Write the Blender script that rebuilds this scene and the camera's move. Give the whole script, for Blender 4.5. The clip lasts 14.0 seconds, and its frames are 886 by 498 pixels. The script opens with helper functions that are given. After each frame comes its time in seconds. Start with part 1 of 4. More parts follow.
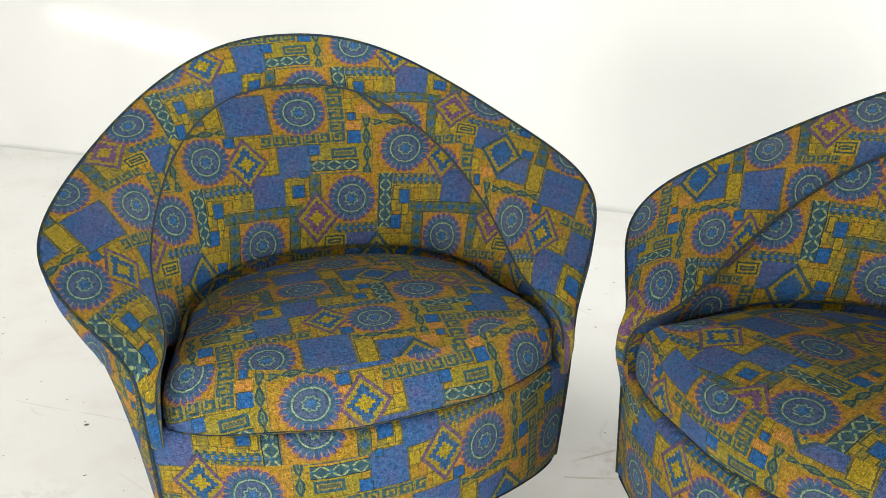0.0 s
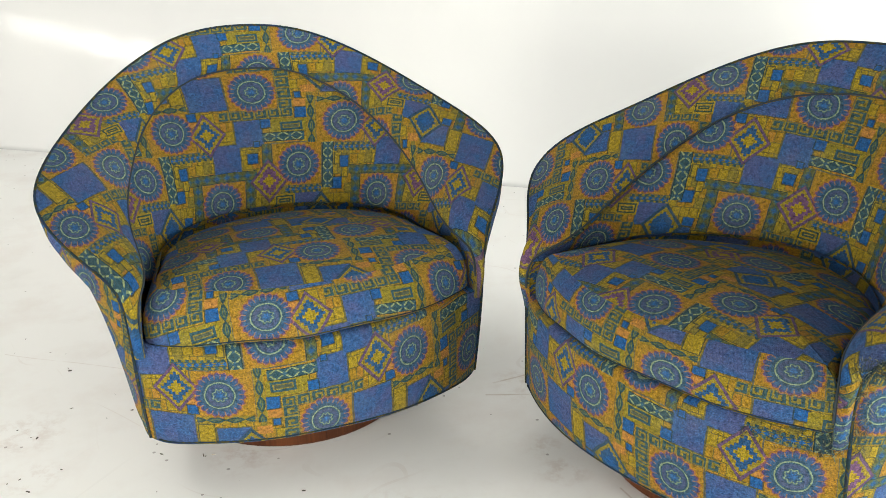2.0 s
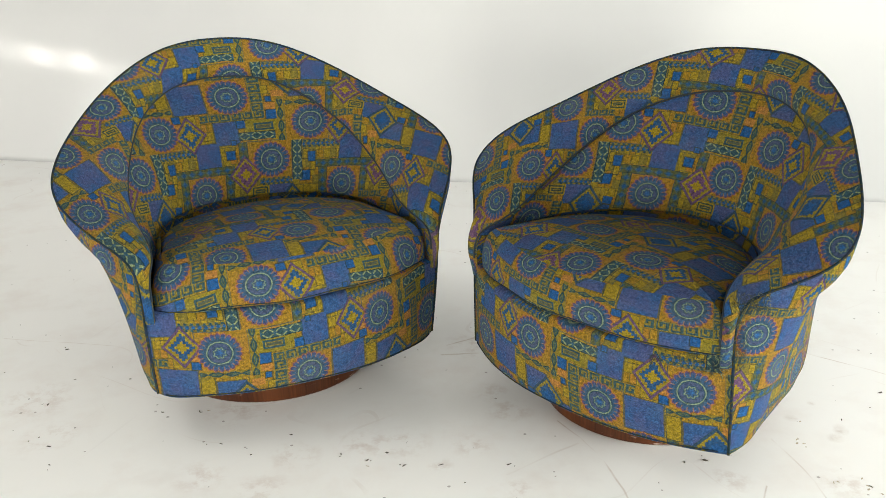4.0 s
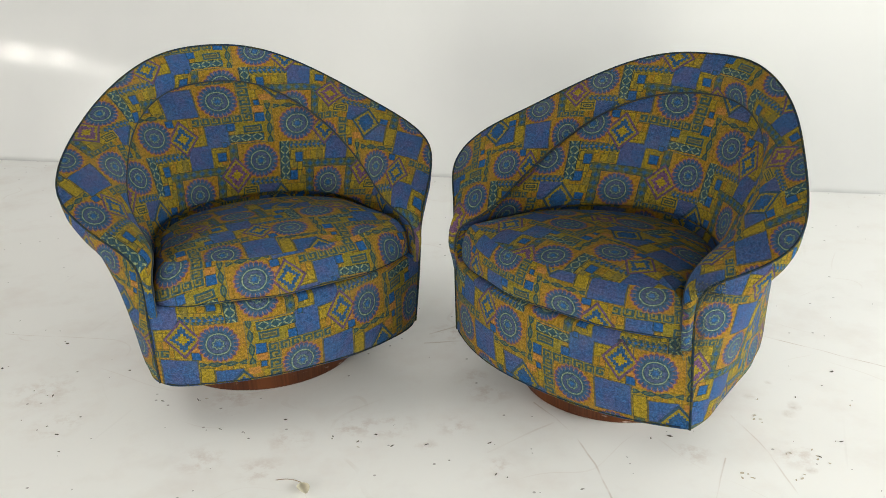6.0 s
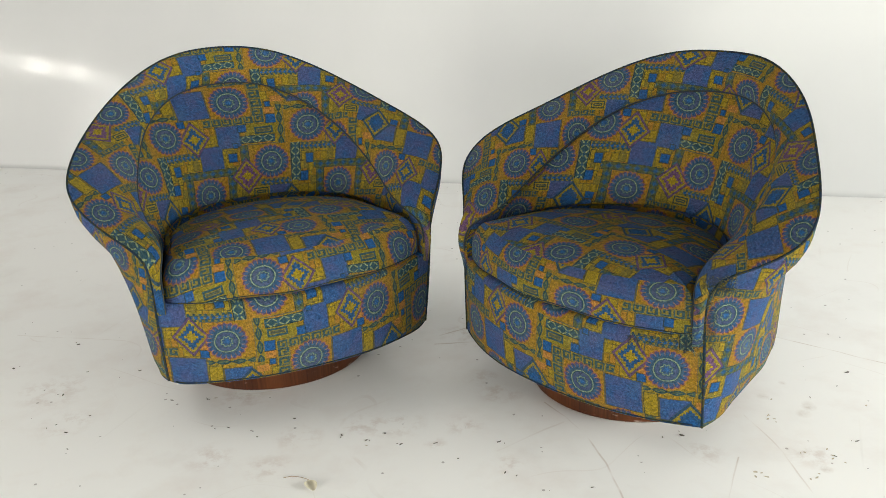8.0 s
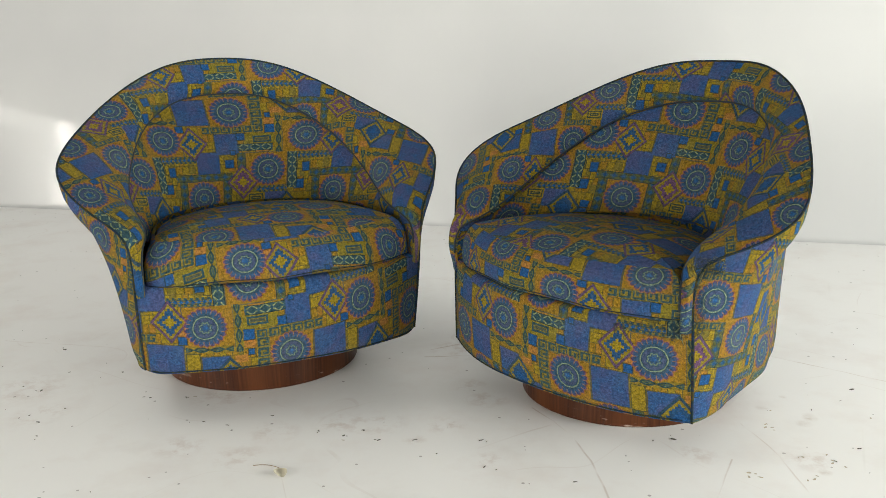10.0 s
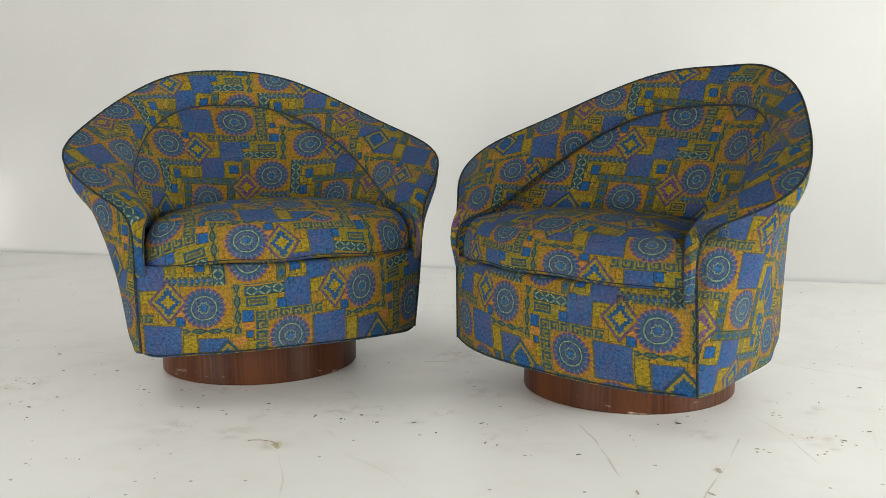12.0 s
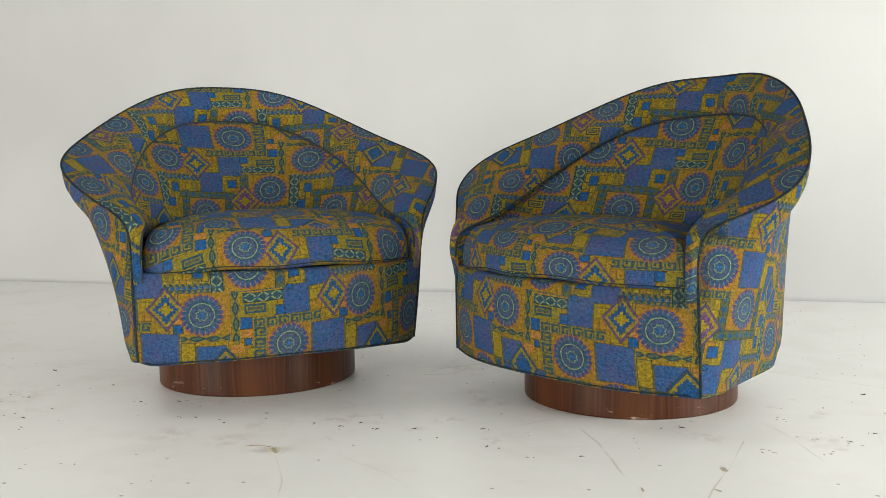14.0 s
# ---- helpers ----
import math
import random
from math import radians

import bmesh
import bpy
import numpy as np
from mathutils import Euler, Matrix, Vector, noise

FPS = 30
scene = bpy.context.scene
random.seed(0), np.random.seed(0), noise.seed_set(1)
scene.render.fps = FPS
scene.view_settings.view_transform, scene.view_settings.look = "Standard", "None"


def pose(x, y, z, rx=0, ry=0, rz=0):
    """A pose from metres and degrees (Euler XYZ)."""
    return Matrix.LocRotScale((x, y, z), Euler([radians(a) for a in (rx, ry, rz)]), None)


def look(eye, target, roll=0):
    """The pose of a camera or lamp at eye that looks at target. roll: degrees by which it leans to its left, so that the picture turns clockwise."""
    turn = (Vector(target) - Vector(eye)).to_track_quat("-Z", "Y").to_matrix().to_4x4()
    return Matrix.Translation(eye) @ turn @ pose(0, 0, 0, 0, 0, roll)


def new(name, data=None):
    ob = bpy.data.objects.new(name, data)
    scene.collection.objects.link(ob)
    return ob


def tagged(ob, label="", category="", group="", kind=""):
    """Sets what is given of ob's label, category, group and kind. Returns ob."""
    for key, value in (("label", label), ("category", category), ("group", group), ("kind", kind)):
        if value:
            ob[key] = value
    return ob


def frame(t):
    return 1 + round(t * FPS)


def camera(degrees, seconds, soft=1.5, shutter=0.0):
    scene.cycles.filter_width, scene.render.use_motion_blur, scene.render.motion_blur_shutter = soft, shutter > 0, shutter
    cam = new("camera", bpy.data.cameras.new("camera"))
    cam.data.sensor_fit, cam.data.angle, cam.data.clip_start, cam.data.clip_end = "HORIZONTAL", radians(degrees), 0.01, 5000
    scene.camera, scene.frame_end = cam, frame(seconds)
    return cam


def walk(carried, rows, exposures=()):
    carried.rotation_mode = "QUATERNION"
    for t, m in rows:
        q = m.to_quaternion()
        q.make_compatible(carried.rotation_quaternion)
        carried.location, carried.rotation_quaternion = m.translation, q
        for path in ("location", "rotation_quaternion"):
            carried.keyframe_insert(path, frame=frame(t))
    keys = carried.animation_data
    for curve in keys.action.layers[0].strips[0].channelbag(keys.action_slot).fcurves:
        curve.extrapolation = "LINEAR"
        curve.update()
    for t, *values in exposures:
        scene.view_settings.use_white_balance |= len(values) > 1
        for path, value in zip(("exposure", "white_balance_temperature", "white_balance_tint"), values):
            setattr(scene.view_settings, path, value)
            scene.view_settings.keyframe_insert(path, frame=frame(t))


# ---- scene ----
cam = camera(52.4, 14.0, soft=0.6)
PATH = [
    (0, (0.003, -0.017, 0.947), (-0.011, 1.851, 0.232), -1.2),
    (0.5, (0.023, -0.082, 0.946), (0.03, 1.787, 0.233), -1.2),
    (1, (0.036, -0.16, 0.946), (0.064, 1.711, 0.239), -1.3),
    (1.5, (0.046, -0.237, 0.947), (0.096, 1.634, 0.242), -1.5),
    (2, (0.052, -0.32, 0.941), (0.128, 1.552, 0.241), -1.7),
    (2.5, (0.052, -0.403, 0.945), (0.16, 1.469, 0.249), -1.7),
    (3, (0.031, -0.473, 0.956), (0.179, 1.399, 0.267), -1.7),
    (5.5, (-0.044, -0.734, 1.036), (0.227, 1.118, 0.333), -1.8),
    (6, (-0.042, -0.731, 1.044), (0.226, 1.118, 0.331), -1.9),
    (6.5, (-0.045, -0.727, 1.048), (0.222, 1.119, 0.327), -2.1),
    (7, (-0.048, -0.728, 1.045), (0.214, 1.121, 0.33), -2.3),
    (7.5, (-0.048, -0.732, 1.032), (0.207, 1.123, 0.329), -2.4),
    (8, (-0.029, -0.738, 1.004), (0.206, 1.128, 0.325), -2.3),
    (10.5, (0.046, -0.783, 0.717), (0.232, 1.165, 0.304), -1.1),
    (11, (0.043, -0.79, 0.651), (0.232, 1.169, 0.295), -0.9),
    (11.5, (0.036, -0.8, 0.599), (0.23, 1.167, 0.295), -0.7),
    (12, (0.031, -0.814, 0.555), (0.23, 1.159, 0.297), -0.5),
    (12.5, (0.03, -0.818, 0.523), (0.23, 1.159, 0.301), -0.4),
    (13, (0.031, -0.816, 0.499), (0.232, 1.164, 0.303), -0.5),
    (13.5, (0.031, -0.812, 0.487), (0.233, 1.17, 0.308), -0.6),
    (14, (0.024, -0.814, 0.483), (0.233, 1.168, 0.316), -0.8),
]
walk(cam, [(t, look(eye, target, roll)) for t, eye, target, roll in PATH],
     exposures=[(0, 0.84), (3, 0.60), (5.5, 0.30), (8, 0.26), (10.5, 0.14), (14, 0.14)])

# ---- world and lamps: added unseen fills, and lamps that the wall mirrors ----
world = bpy.data.worlds.new("world")
scene.world = world
world.use_nodes = True
world.node_tree.nodes["Background"].inputs[0].default_value = (0.9, 0.95, 1.0, 1)
world.node_tree.nodes["Background"].inputs[1].default_value = 0.3


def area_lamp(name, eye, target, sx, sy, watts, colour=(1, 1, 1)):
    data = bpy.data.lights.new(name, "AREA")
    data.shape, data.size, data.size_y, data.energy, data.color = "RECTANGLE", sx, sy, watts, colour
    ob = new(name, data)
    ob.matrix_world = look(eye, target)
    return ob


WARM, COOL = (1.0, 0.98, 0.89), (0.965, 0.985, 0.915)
area_lamp("ceiling_and_fill_light", (0.4, -2.7, 3.02), (0.4, -2.6, 0), 2.4, 1.0, 8, WARM)
# the next two overhead lamps are unseen fills, added to brighten the floor
area_lamp("ceiling_and_fill_light", (-2.4, 1.3, 3.02), (-2.2, 1.5, 0), 1.2, 1.2, 21, WARM)
area_lamp("ceiling_and_fill_light", (2.7, 0.9, 3.02), (2.5, 0.9, 0), 1.2, 1.2, 8, WARM)
# three large unseen fill lamps, added low down to light the chairs
area_lamp("fill_light_west", (-4.4, -2.4, 0.9), (-0.4, 1.0, 0.3), 2.8, 1.6, 240, WARM)
area_lamp("fill_light_east", (4.5, -1.3, 0.9), (0.3, 1.0, 0.3), 3.4, 1.6, 355, COOL)
area_lamp("fill_light_south", (0.2, -4.6, 0.8), (0.0, 1.0, 0.3), 4.2, 1.3, 100, WARM)
for x, y in ((-4.72, 2.00), (-4.46, 1.76)):
    area_lamp("tube_lamp", (x, y, 1.52), (-1.15, 3.65, 0.46), 0.17, 0.10, 1.4, WARM)
# wide dim lamp, added to stretch the wall glint sideways
area_lamp("wall_streak_lamp", (-4.66, 1.78, 1.53), (-1.15, 3.65, 0.46), 1.9, 0.12, 7, WARM)


# ---- node helper ----
class Nodes:
    """Short calls that chain shader nodes."""

    def __init__(self, name):
        self.mat = bpy.data.materials.new(name)
        self.mat.use_nodes = True
        self.tree = self.mat.node_tree
        self.bsdf = self.tree.nodes["Principled BSDF"]

    def node(self, kind, ins=(), **props):
        n = self.tree.nodes.new(kind)
        for k, v in props.items():
            if k == "operation":
                n.operation = v
            elif k == "blend":
                n.data_type, n.blend_type = "RGBA", v
            elif k == "dims":
                n.noise_dimensions = v
            elif k == "vdims":
                n.voronoi_dimensions = v
            elif k == "feature":
                n.feature = v
        for key, v in dict(ins).items():
            self.put(n.inputs[key], v)
        return n

    def put(self, socket, v):
        if isinstance(v, bpy.types.NodeSocket):
            self.tree.links.new(v, socket)
        else:
            socket.default_value = v

    def m(self, op, a, b=0.0, c=0.0):
        return self.node("ShaderNodeMath", {0: a, 1: b, 2: c}, operation=op).outputs[0]

    def v(self, op, a, b=(0, 0, 0), c=(0, 0, 0)):
        return self.node("ShaderNodeVectorMath", {0: a, 1: b, 2: c}, operation=op).outputs[0]

    def length(self, a):
        return self.node("ShaderNodeVectorMath", {0: a}, operation="LENGTH").outputs[1]

    def dot(self, a, b):
        return self.node("ShaderNodeVectorMath", {0: a, 1: b}, operation="DOT_PRODUCT").outputs[1]

    def scale(self, a, k):
        return self.node("ShaderNodeVectorMath", {0: a, 3: k}, operation="SCALE").outputs[0]

    def xyz(self, a):
        return self.node("ShaderNodeSeparateXYZ", {0: a}).outputs

    def vec(self, x, y, z=0.0):
        return self.node("ShaderNodeCombineXYZ", {0: x, 1: y, 2: z}).outputs[0]

    def mix(self, f, a, b, blend="MIX"):
        n = self.node("ShaderNodeMix", {}, blend=blend)
        n.clamp_factor = True
        for s, v in zip((n.inputs[0], n.inputs[6], n.inputs[7]), (f, a, b)):
            self.put(s, (*v, 1) if isinstance(v, tuple) and len(v) == 3 else v)
        return n.outputs[2]

    def noise(self, vec, scale, detail=3.0, rough=0.5):
        return self.node("ShaderNodeTexNoise", {"Vector": vec, "Scale": scale, "Detail": detail, "Roughness": rough}).outputs[0]

    def noise_colour(self, vec, scale, detail=2.0):
        return self.node("ShaderNodeTexNoise", {"Vector": vec, "Scale": scale, "Detail": detail}).outputs[1]

    def ramp(self, f, stops, constant=False):
        n = self.node("ShaderNodeValToRGB", {0: f})
        r = n.color_ramp
        r.interpolation = "CONSTANT" if constant else "LINEAR"
        while len(r.elements) < len(stops):
            r.elements.new(0.5)
        for e, (pos, col) in zip(r.elements, stops):
            e.position, e.color = pos, (*col, 1) if len(col) == 3 else col
        return n.outputs[0]

    def step(self, f, lo, hi):
        n = self.node("ShaderNodeMapRange", {0: f, 1: lo, 2: hi, 3: 0.0, 4: 1.0})
        n.clamp = True
        return n.outputs[0]

    def bump(self, height, strength, distance):
        return self.node("ShaderNodeBump", {"Height": height, "Strength": strength, "Distance": distance}).outputs[0]

    def coords(self, which):
        return self.node("ShaderNodeTexCoord").outputs[which]

    def set(self, **kw):
        names = {"colour": "Base Color", "rough": "Roughness", "metal": "Metallic", "normal": "Normal", "sheen": "Sheen Weight",
                 "sheen_rough": "Sheen Roughness", "sheen_tint": "Sheen Tint", "spec": "Specular IOR Level", "coat": "Coat Weight", "coat_rough": "Coat Roughness"}
        for k, v in kw.items():
            if isinstance(v, tuple) and len(v) == 3:
                v = (*v, 1)
            self.put(self.bsdf.inputs[names[k]], v)
        return self.mat


# ---- materials ----
REPEAT_X, REPEAT_Y = 344.0, 318.0  # the woven design repeats, in its own units of about a millimetre
GOLD, YELLOW, ORANGE = (0.304, 0.180, 0.012), (0.310, 0.222, 0.012), (0.40, 0.185, 0.035)
BLUE, VIOLET, PURPLE = (0.016, 0.094, 0.280), (0.034, 0.098, 0.255), (0.135, 0.066, 0.145)
TEAL, DARK, PALE = (0.032, 0.082, 0.106), (0.012, 0.032, 0.038), (0.235, 0.290, 0.145)
OLIVE, LINE = (0.205, 0.168, 0.024), (0.022, 0.044, 0.036)


def fabric_material():
    g = Nodes("woven_fabric")
    uv = g.coords("UV")
    mm = g.scale(uv, 1000.0)
    wobble = g.scale(g.v("SUBTRACT", g.noise_colour(mm, 0.35), (0.5, 0.5, 0.5)), 2.0)
    wobble2 = g.scale(g.v("SUBTRACT", g.noise_colour(mm, 0.03), (0.5, 0.5, 0.5)), 4.0)
    ragged = g.scale(g.v("SUBTRACT", g.noise_colour(mm, 1.1, 1.0), (0.5, 0.5, 0.5)), 2.2)
    q = g.v("ADD", g.v("ADD", g.v("ADD", mm, wobble), wobble2), ragged)
    p = g.v("MULTIPLY", g.v("WRAP", q, (REPEAT_X, REPEAT_Y, 1e6), (0, 0, -1e6)), (1, 1, 0))

    def around(x0, x1, y0, y1):
        out = []
        for ox in (-REPEAT_X, 0, REPEAT_X):
            for oy in (-REPEAT_Y, 0, REPEAT_Y):
                if x0 + ox < REPEAT_X and x1 + ox > 0 and y0 + oy < REPEAT_Y and y1 + oy > 0:
                    out.append((ox, oy))
        return out

    def box(*rects):
        """Signed distance to the union of rectangles x0, x1, y0, y1."""
        d = None
        for x0, x1, y0, y1 in rects:
            for ox, oy in around(x0, x1, y0, y1):
                c = ((x0 + x1) / 2 + ox, (y0 + y1) / 2 + oy, 0)
                e = g.v("SUBTRACT", g.v("ABSOLUTE", g.v("SUBTRACT", p, c)), ((x1 - x0) / 2, (y1 - y0) / 2, 0))
                x, y, _ = g.xyz(e)
                e = g.m("MAXIMUM", x, y)
                d = e if d is None else g.m("MINIMUM", d, e)
        return d

    def inside(d, k=0.0):
        return g.m("LESS_THAN", d, k)

    def band(rects, length):
        """Mask of bands, the place along them in cells of that length, and -1..1 across."""
        mask, along, across = None, None, None
        for x0, x1, y0, y1 in rects:
            flat = x1 - x0 > y1 - y0
            for ox, oy in around(x0, x1, y0, y1):
                rel = g.v("SUBTRACT", p, ((x0 + x1) / 2 + ox, (y0 + y1) / 2 + oy, 0))
                e = g.v("SUBTRACT", g.v("ABSOLUTE", rel), ((x1 - x0) / 2, (y1 - y0) / 2, 0))
                ex, ey, _ = g.xyz(e)
                rx, ry, _ = g.xyz(rel)
                s, t, half = (rx, ry, (y1 - y0) / 2) if flat else (ry, rx, (x1 - x0) / 2)
                k = inside(g.m("MAXIMUM", ex, ey))
                s, t = g.m("MULTIPLY", s, k), g.m("MULTIPLY", t, g.m("DIVIDE", k, half))
                mask, along, across = (k, s, t) if mask is None else (g.m("MAXIMUM", mask, k), g.m("ADD", along, s), g.m("ADD", across, t))
        cell = g.m("FRACT", g.m("ADD", g.m("DIVIDE", along, length), 100.0))
        return mask, cell, across

    # small bricks in gold and yellow with thin dark outlines
    bricks = g.node("ShaderNodeTexBrick", {"Vector": p, "Color1": (0, 0, 0, 1), "Color2": (1, 1, 1, 1), "Mortar": (0.5, 0.5, 0.5, 1), "Scale": 1.0,
                                           "Mortar Size": 0.9, "Mortar Smooth": 0.3, "Bias": 0.0, "Brick Width": 17.2, "Row Height": 21.2})
    bricks.offset, bricks.squash, bricks.squash_frequency = 0.37, 0.75, 3
    col = g.ramp(bricks.outputs[0], [(0.0, GOLD), (0.34, YELLOW), (0.60, (0.33, 0.17, 0.018)), (0.72, OLIVE), (0.84, YELLOW)], True)
    col = g.mix(g.m("MULTIPLY", bricks.outputs[1], 0.62), col, LINE)
    # plain gold grounds behind the medallions
    ground = box((187, 281, 18, 106), (6, 108, 92, 186), (260, 362, 182, 276), (106, 202, 256, 346))
    tint = g.noise(p, 0.02, 1.0)
    col = g.mix(inside(ground), col, g.mix(g.step(tint, 0.4, 0.62), GOLD, (0.330, 0.172, 0.014)))
    col = g.mix(g.m("MULTIPLY", g.m("LESS_THAN", g.m("ABSOLUTE", ground), 1.1), 0.7), col, TEAL)
    # single tall bricks beside the squares
    lone = box((78, 106, 26, 80), (62, 76, 240, 262), (46, 60, 208, 234))
    col = g.mix(g.m("MULTIPLY", inside(g.m("ABSOLUTE", lone), 1.0), 0.8), g.mix(inside(lone), col, YELLOW), LINE)
    peach = box((310, 332, 88, 104), (326, 352, 56, 72), (103, 118, 120, 134))
    col = g.mix(inside(peach), col, ORANGE)
    # violet and blue squares
    violet = box((111, 184, 28, 100), (192, 244, 128, 184), (139, 195, 179, 236), (306, 362, 292, 340), (18, 74, 340, 390))
    rim = g.m("LESS_THAN", g.m("ABSOLUTE", g.m("SUBTRACT", violet, 1.6)), 1.2)
    dusk = g.step(g.noise(mm, 0.022, 2.0, 0.6), 0.42, 0.62)
    col = g.mix(inside(violet, 0.5), col, g.mix(dusk, VIOLET, (0.066, 0.090, 0.225)))
    col = g.mix(g.m("MULTIPLY", rim, 0.75), col, (0.055, 0.075, 0.050))
    blue = box((244, 263, 128, 146), (311, 333, 106, 128), (313, 324, 71, 84), (102, 120, 103, 119), (210, 231, 201, 222), (58, 76, 216, 240), (38, 62, 262, 286), (56, 76, 318, 336), (226, 236, 176, 186))
    col = g.mix(g.m("MULTIPLY", g.m("LESS_THAN", g.m("ABSOLUTE", g.m("SUBTRACT", blue, 1.0)), 1.0), 0.8), col, LINE)
    col = g.mix(inside(blue), col, BLUE)
    # bands: key, lattice, dots, teeth, chain
    mask, s, t = band([(281, 307, 18, 106), (164, 307, 106, 125), (202, 278, 320, 336)], 25.0)

    def within(s0, s1, t0, t1):
        e1 = g.m("LESS_THAN", g.m("ABSOLUTE", g.m("SUBTRACT", s, (s0 + s1) / 2)), (s1 - s0) / 2)
        return g.m("MULTIPLY", e1, g.m("LESS_THAN", g.m("ABSOLUTE", g.m("SUBTRACT", t, (t0 + t1) / 2)), (t1 - t0) / 2))

    key = within(0.0, 0.84, 0.52, 0.92)
    for stroke in ((0.62, 0.84, -0.85, 0.9), (0.22, 0.84, -0.85, -0.45), (0.22, 0.42, -0.85, 0.15), (-0.02, 0.10, -0.85, 0.9)):
        key = g.m("MAXIMUM", key, within(*stroke))
    col = g.mix(mask, col, g.mix(key, OLIVE, (0.038, 0.084, 0.094)))
    mask, s, t = band([(243, 327, 158, 178), (19, 43, 184, 284)], 27.0)
    a = g.m("ABSOLUTE", t)
    zig = g.m("ABSOLUTE", g.m("SUBTRACT", g.m("MULTIPLY", g.m("ABSOLUTE", g.m("SUBTRACT", s, 0.5)), 2.0), a))
    zag = g.m("LESS_THAN", zig, 0.18)
    core = g.m("LESS_THAN", g.m("ADD", g.m("MULTIPLY", g.m("ABSOLUTE", g.m("SUBTRACT", s, 0.5)), 2.0), a), 0.42)
    lat = g.mix(core, g.mix(zag, TEAL, PALE), (0.035, 0.10, 0.15))
    col = g.mix(mask, col, g.mix(g.m("GREATER_THAN", a, 0.86), lat, DARK))
    mask, s, t = band([(78, 226, 236, 256), (84, 106, 256, 344), (202, 222, 256, 320), (240, 260, 182, 236)], 22.0)
    r = g.m("ADD", g.m("MULTIPLY", g.m("ABSOLUTE", g.m("SUBTRACT", s, 0.5)), 2.0), g.m("ABSOLUTE", t))
    dots = g.ramp(r, [(0.0, (0.024, 0.088, 0.22)), (0.55, TEAL), (0.66, (0.11, 0.16, 0.09)), (0.78, TEAL), (0.98, (0.10, 0.11, 0.035))], True)
    col = g.mix(mask, col, g.mix(g.m("GREATER_THAN", g.m("ABSOLUTE", t), 0.90), dots, DARK))
    mask, s, t = band([(44, 138, 187, 205), (284, 362, 276, 292)], 12.0)
    teeth = g.m("MULTIPLY", g.m("LESS_THAN", g.m("ABSOLUTE", g.m("SUBTRACT", s, 0.5)), 0.24), g.m("GREATER_THAN", g.m("ABSOLUTE", t), 0.5))
    rail = g.m("LESS_THAN", g.m("ABSOLUTE", g.m("SUBTRACT", g.m("ABSOLUTE", t), 0.42)), 0.10)
    blob = g.m("LESS_THAN", g.m("ABSOLUTE", t), g.m("MULTIPLY", g.m("ADD", g.m("SINE", g.m("MULTIPLY", s, 2 * math.pi)), 1.2), 0.17))
    col = g.mix(mask, col, g.mix(blob, g.mix(teeth, g.mix(rail, OLIVE, TEAL), TEAL), BLUE))
    mask, s, t = band([(333, 350, 80, 184), (10, 106, 82, 97)], 32.0)
    lens = g.m("SUBTRACT", g.m("ABSOLUTE", t), g.m("MULTIPLY", g.m("SINE", g.m("MULTIPLY", s, math.pi)), 0.75))
    chain = g.ramp(g.m("ADD", lens, 0.8), [(0.0, TEAL), (0.22, (0.12, 0.15, 0.05)), (0.40, (0.026, 0.066, 0.074)), (0.86, (0.235, 0.178, 0.018))], True)
    col = g.mix(mask, col, chain)
    # framed bar, and the nested corner under the purple diamond
    frame_d = box((262, 332, 129, 158))
    col = g.mix(inside(frame_d), col, (0.235, 0.19, 0.016))
    frame_d = box((281, 324, 136, 155))
    col = g.mix(inside(frame_d), col, TEAL)
    col = g.mix(inside(frame_d, -4.5), col, OLIVE)
    col = g.mix(inside(frame_d, -6.5), col, (0.075, 0.09, 0.06))
    nest = box((262, 306, 292, 320))
    rings = g.m("GREATER_THAN", g.m("SINE", g.m("MULTIPLY", nest, 0.95)), 0.1)
    col = g.mix(inside(nest), col, g.mix(rings, YELLOW, (0.035, 0.07, 0.055)))
    # stepped diamonds
    best, tone = None, None
    for cx, cy, hw, hh, k in ((134, 153, 38, 47, 0.0), (252, 262, 40, 47, 1.0), (18, 340, 41, 48, 0.5)):
        for ox, oy in around(cx - hw, cx + hw, cy - hh, cy + hh):
            rel = g.v("SUBTRACT", p, (cx + ox, cy + oy, 0))
            plain = g.dot(g.v("ABSOLUTE", rel), (1 / hw, 1 / hh, 0))
            steps = g.dot(g.v("ABSOLUTE", g.v("SNAP", g.v("ADD", rel, (2.75, 2.75, 0)), (5.5, 5.5, 5.5))), (1 / hw, 1 / hh, 0))
            e = g.m("ADD", g.m("MULTIPLY", g.m("GREATER_THAN", plain, 0.72), plain), g.m("MULTIPLY", g.m("LESS_THAN", plain, 0.72), steps))
            if best is None:
                best, tone = e, k
            else:
                near = g.m("LESS_THAN", e, best)
                tone = g.m("ADD", g.m("MULTIPLY", near, k), g.m("MULTIPLY", g.m("SUBTRACT", 1.0, near), tone))
                best = g.m("MINIMUM", best, e)
    plum, solid = g.m("GREATER_THAN", tone, 0.75), g.m("MULTIPLY", g.m("GREATER_THAN", tone, 0.25), g.m("LESS_THAN", tone, 0.75))
    heart = g.mix(solid, (0.31, 0.225, 0.010), BLUE)
    dia = g.mix(g.m("GREATER_THAN", best, 0.33), heart, g.mix(plum, (0.022, 0.082, 0.20), PURPLE))
    dia = g.mix(g.m("GREATER_THAN", best, 0.64), dia, (0.255, 0.195, 0.018))
    dia = g.mix(g.m("GREATER_THAN", best, 0.84), dia, g.mix(solid, (0.115, 0.068, 0.135), (0.030, 0.070, 0.115)))
    col = g.mix(g.m("MULTIPLY", g.m("LESS_THAN", best, 1.03), 0.6), col, LINE)
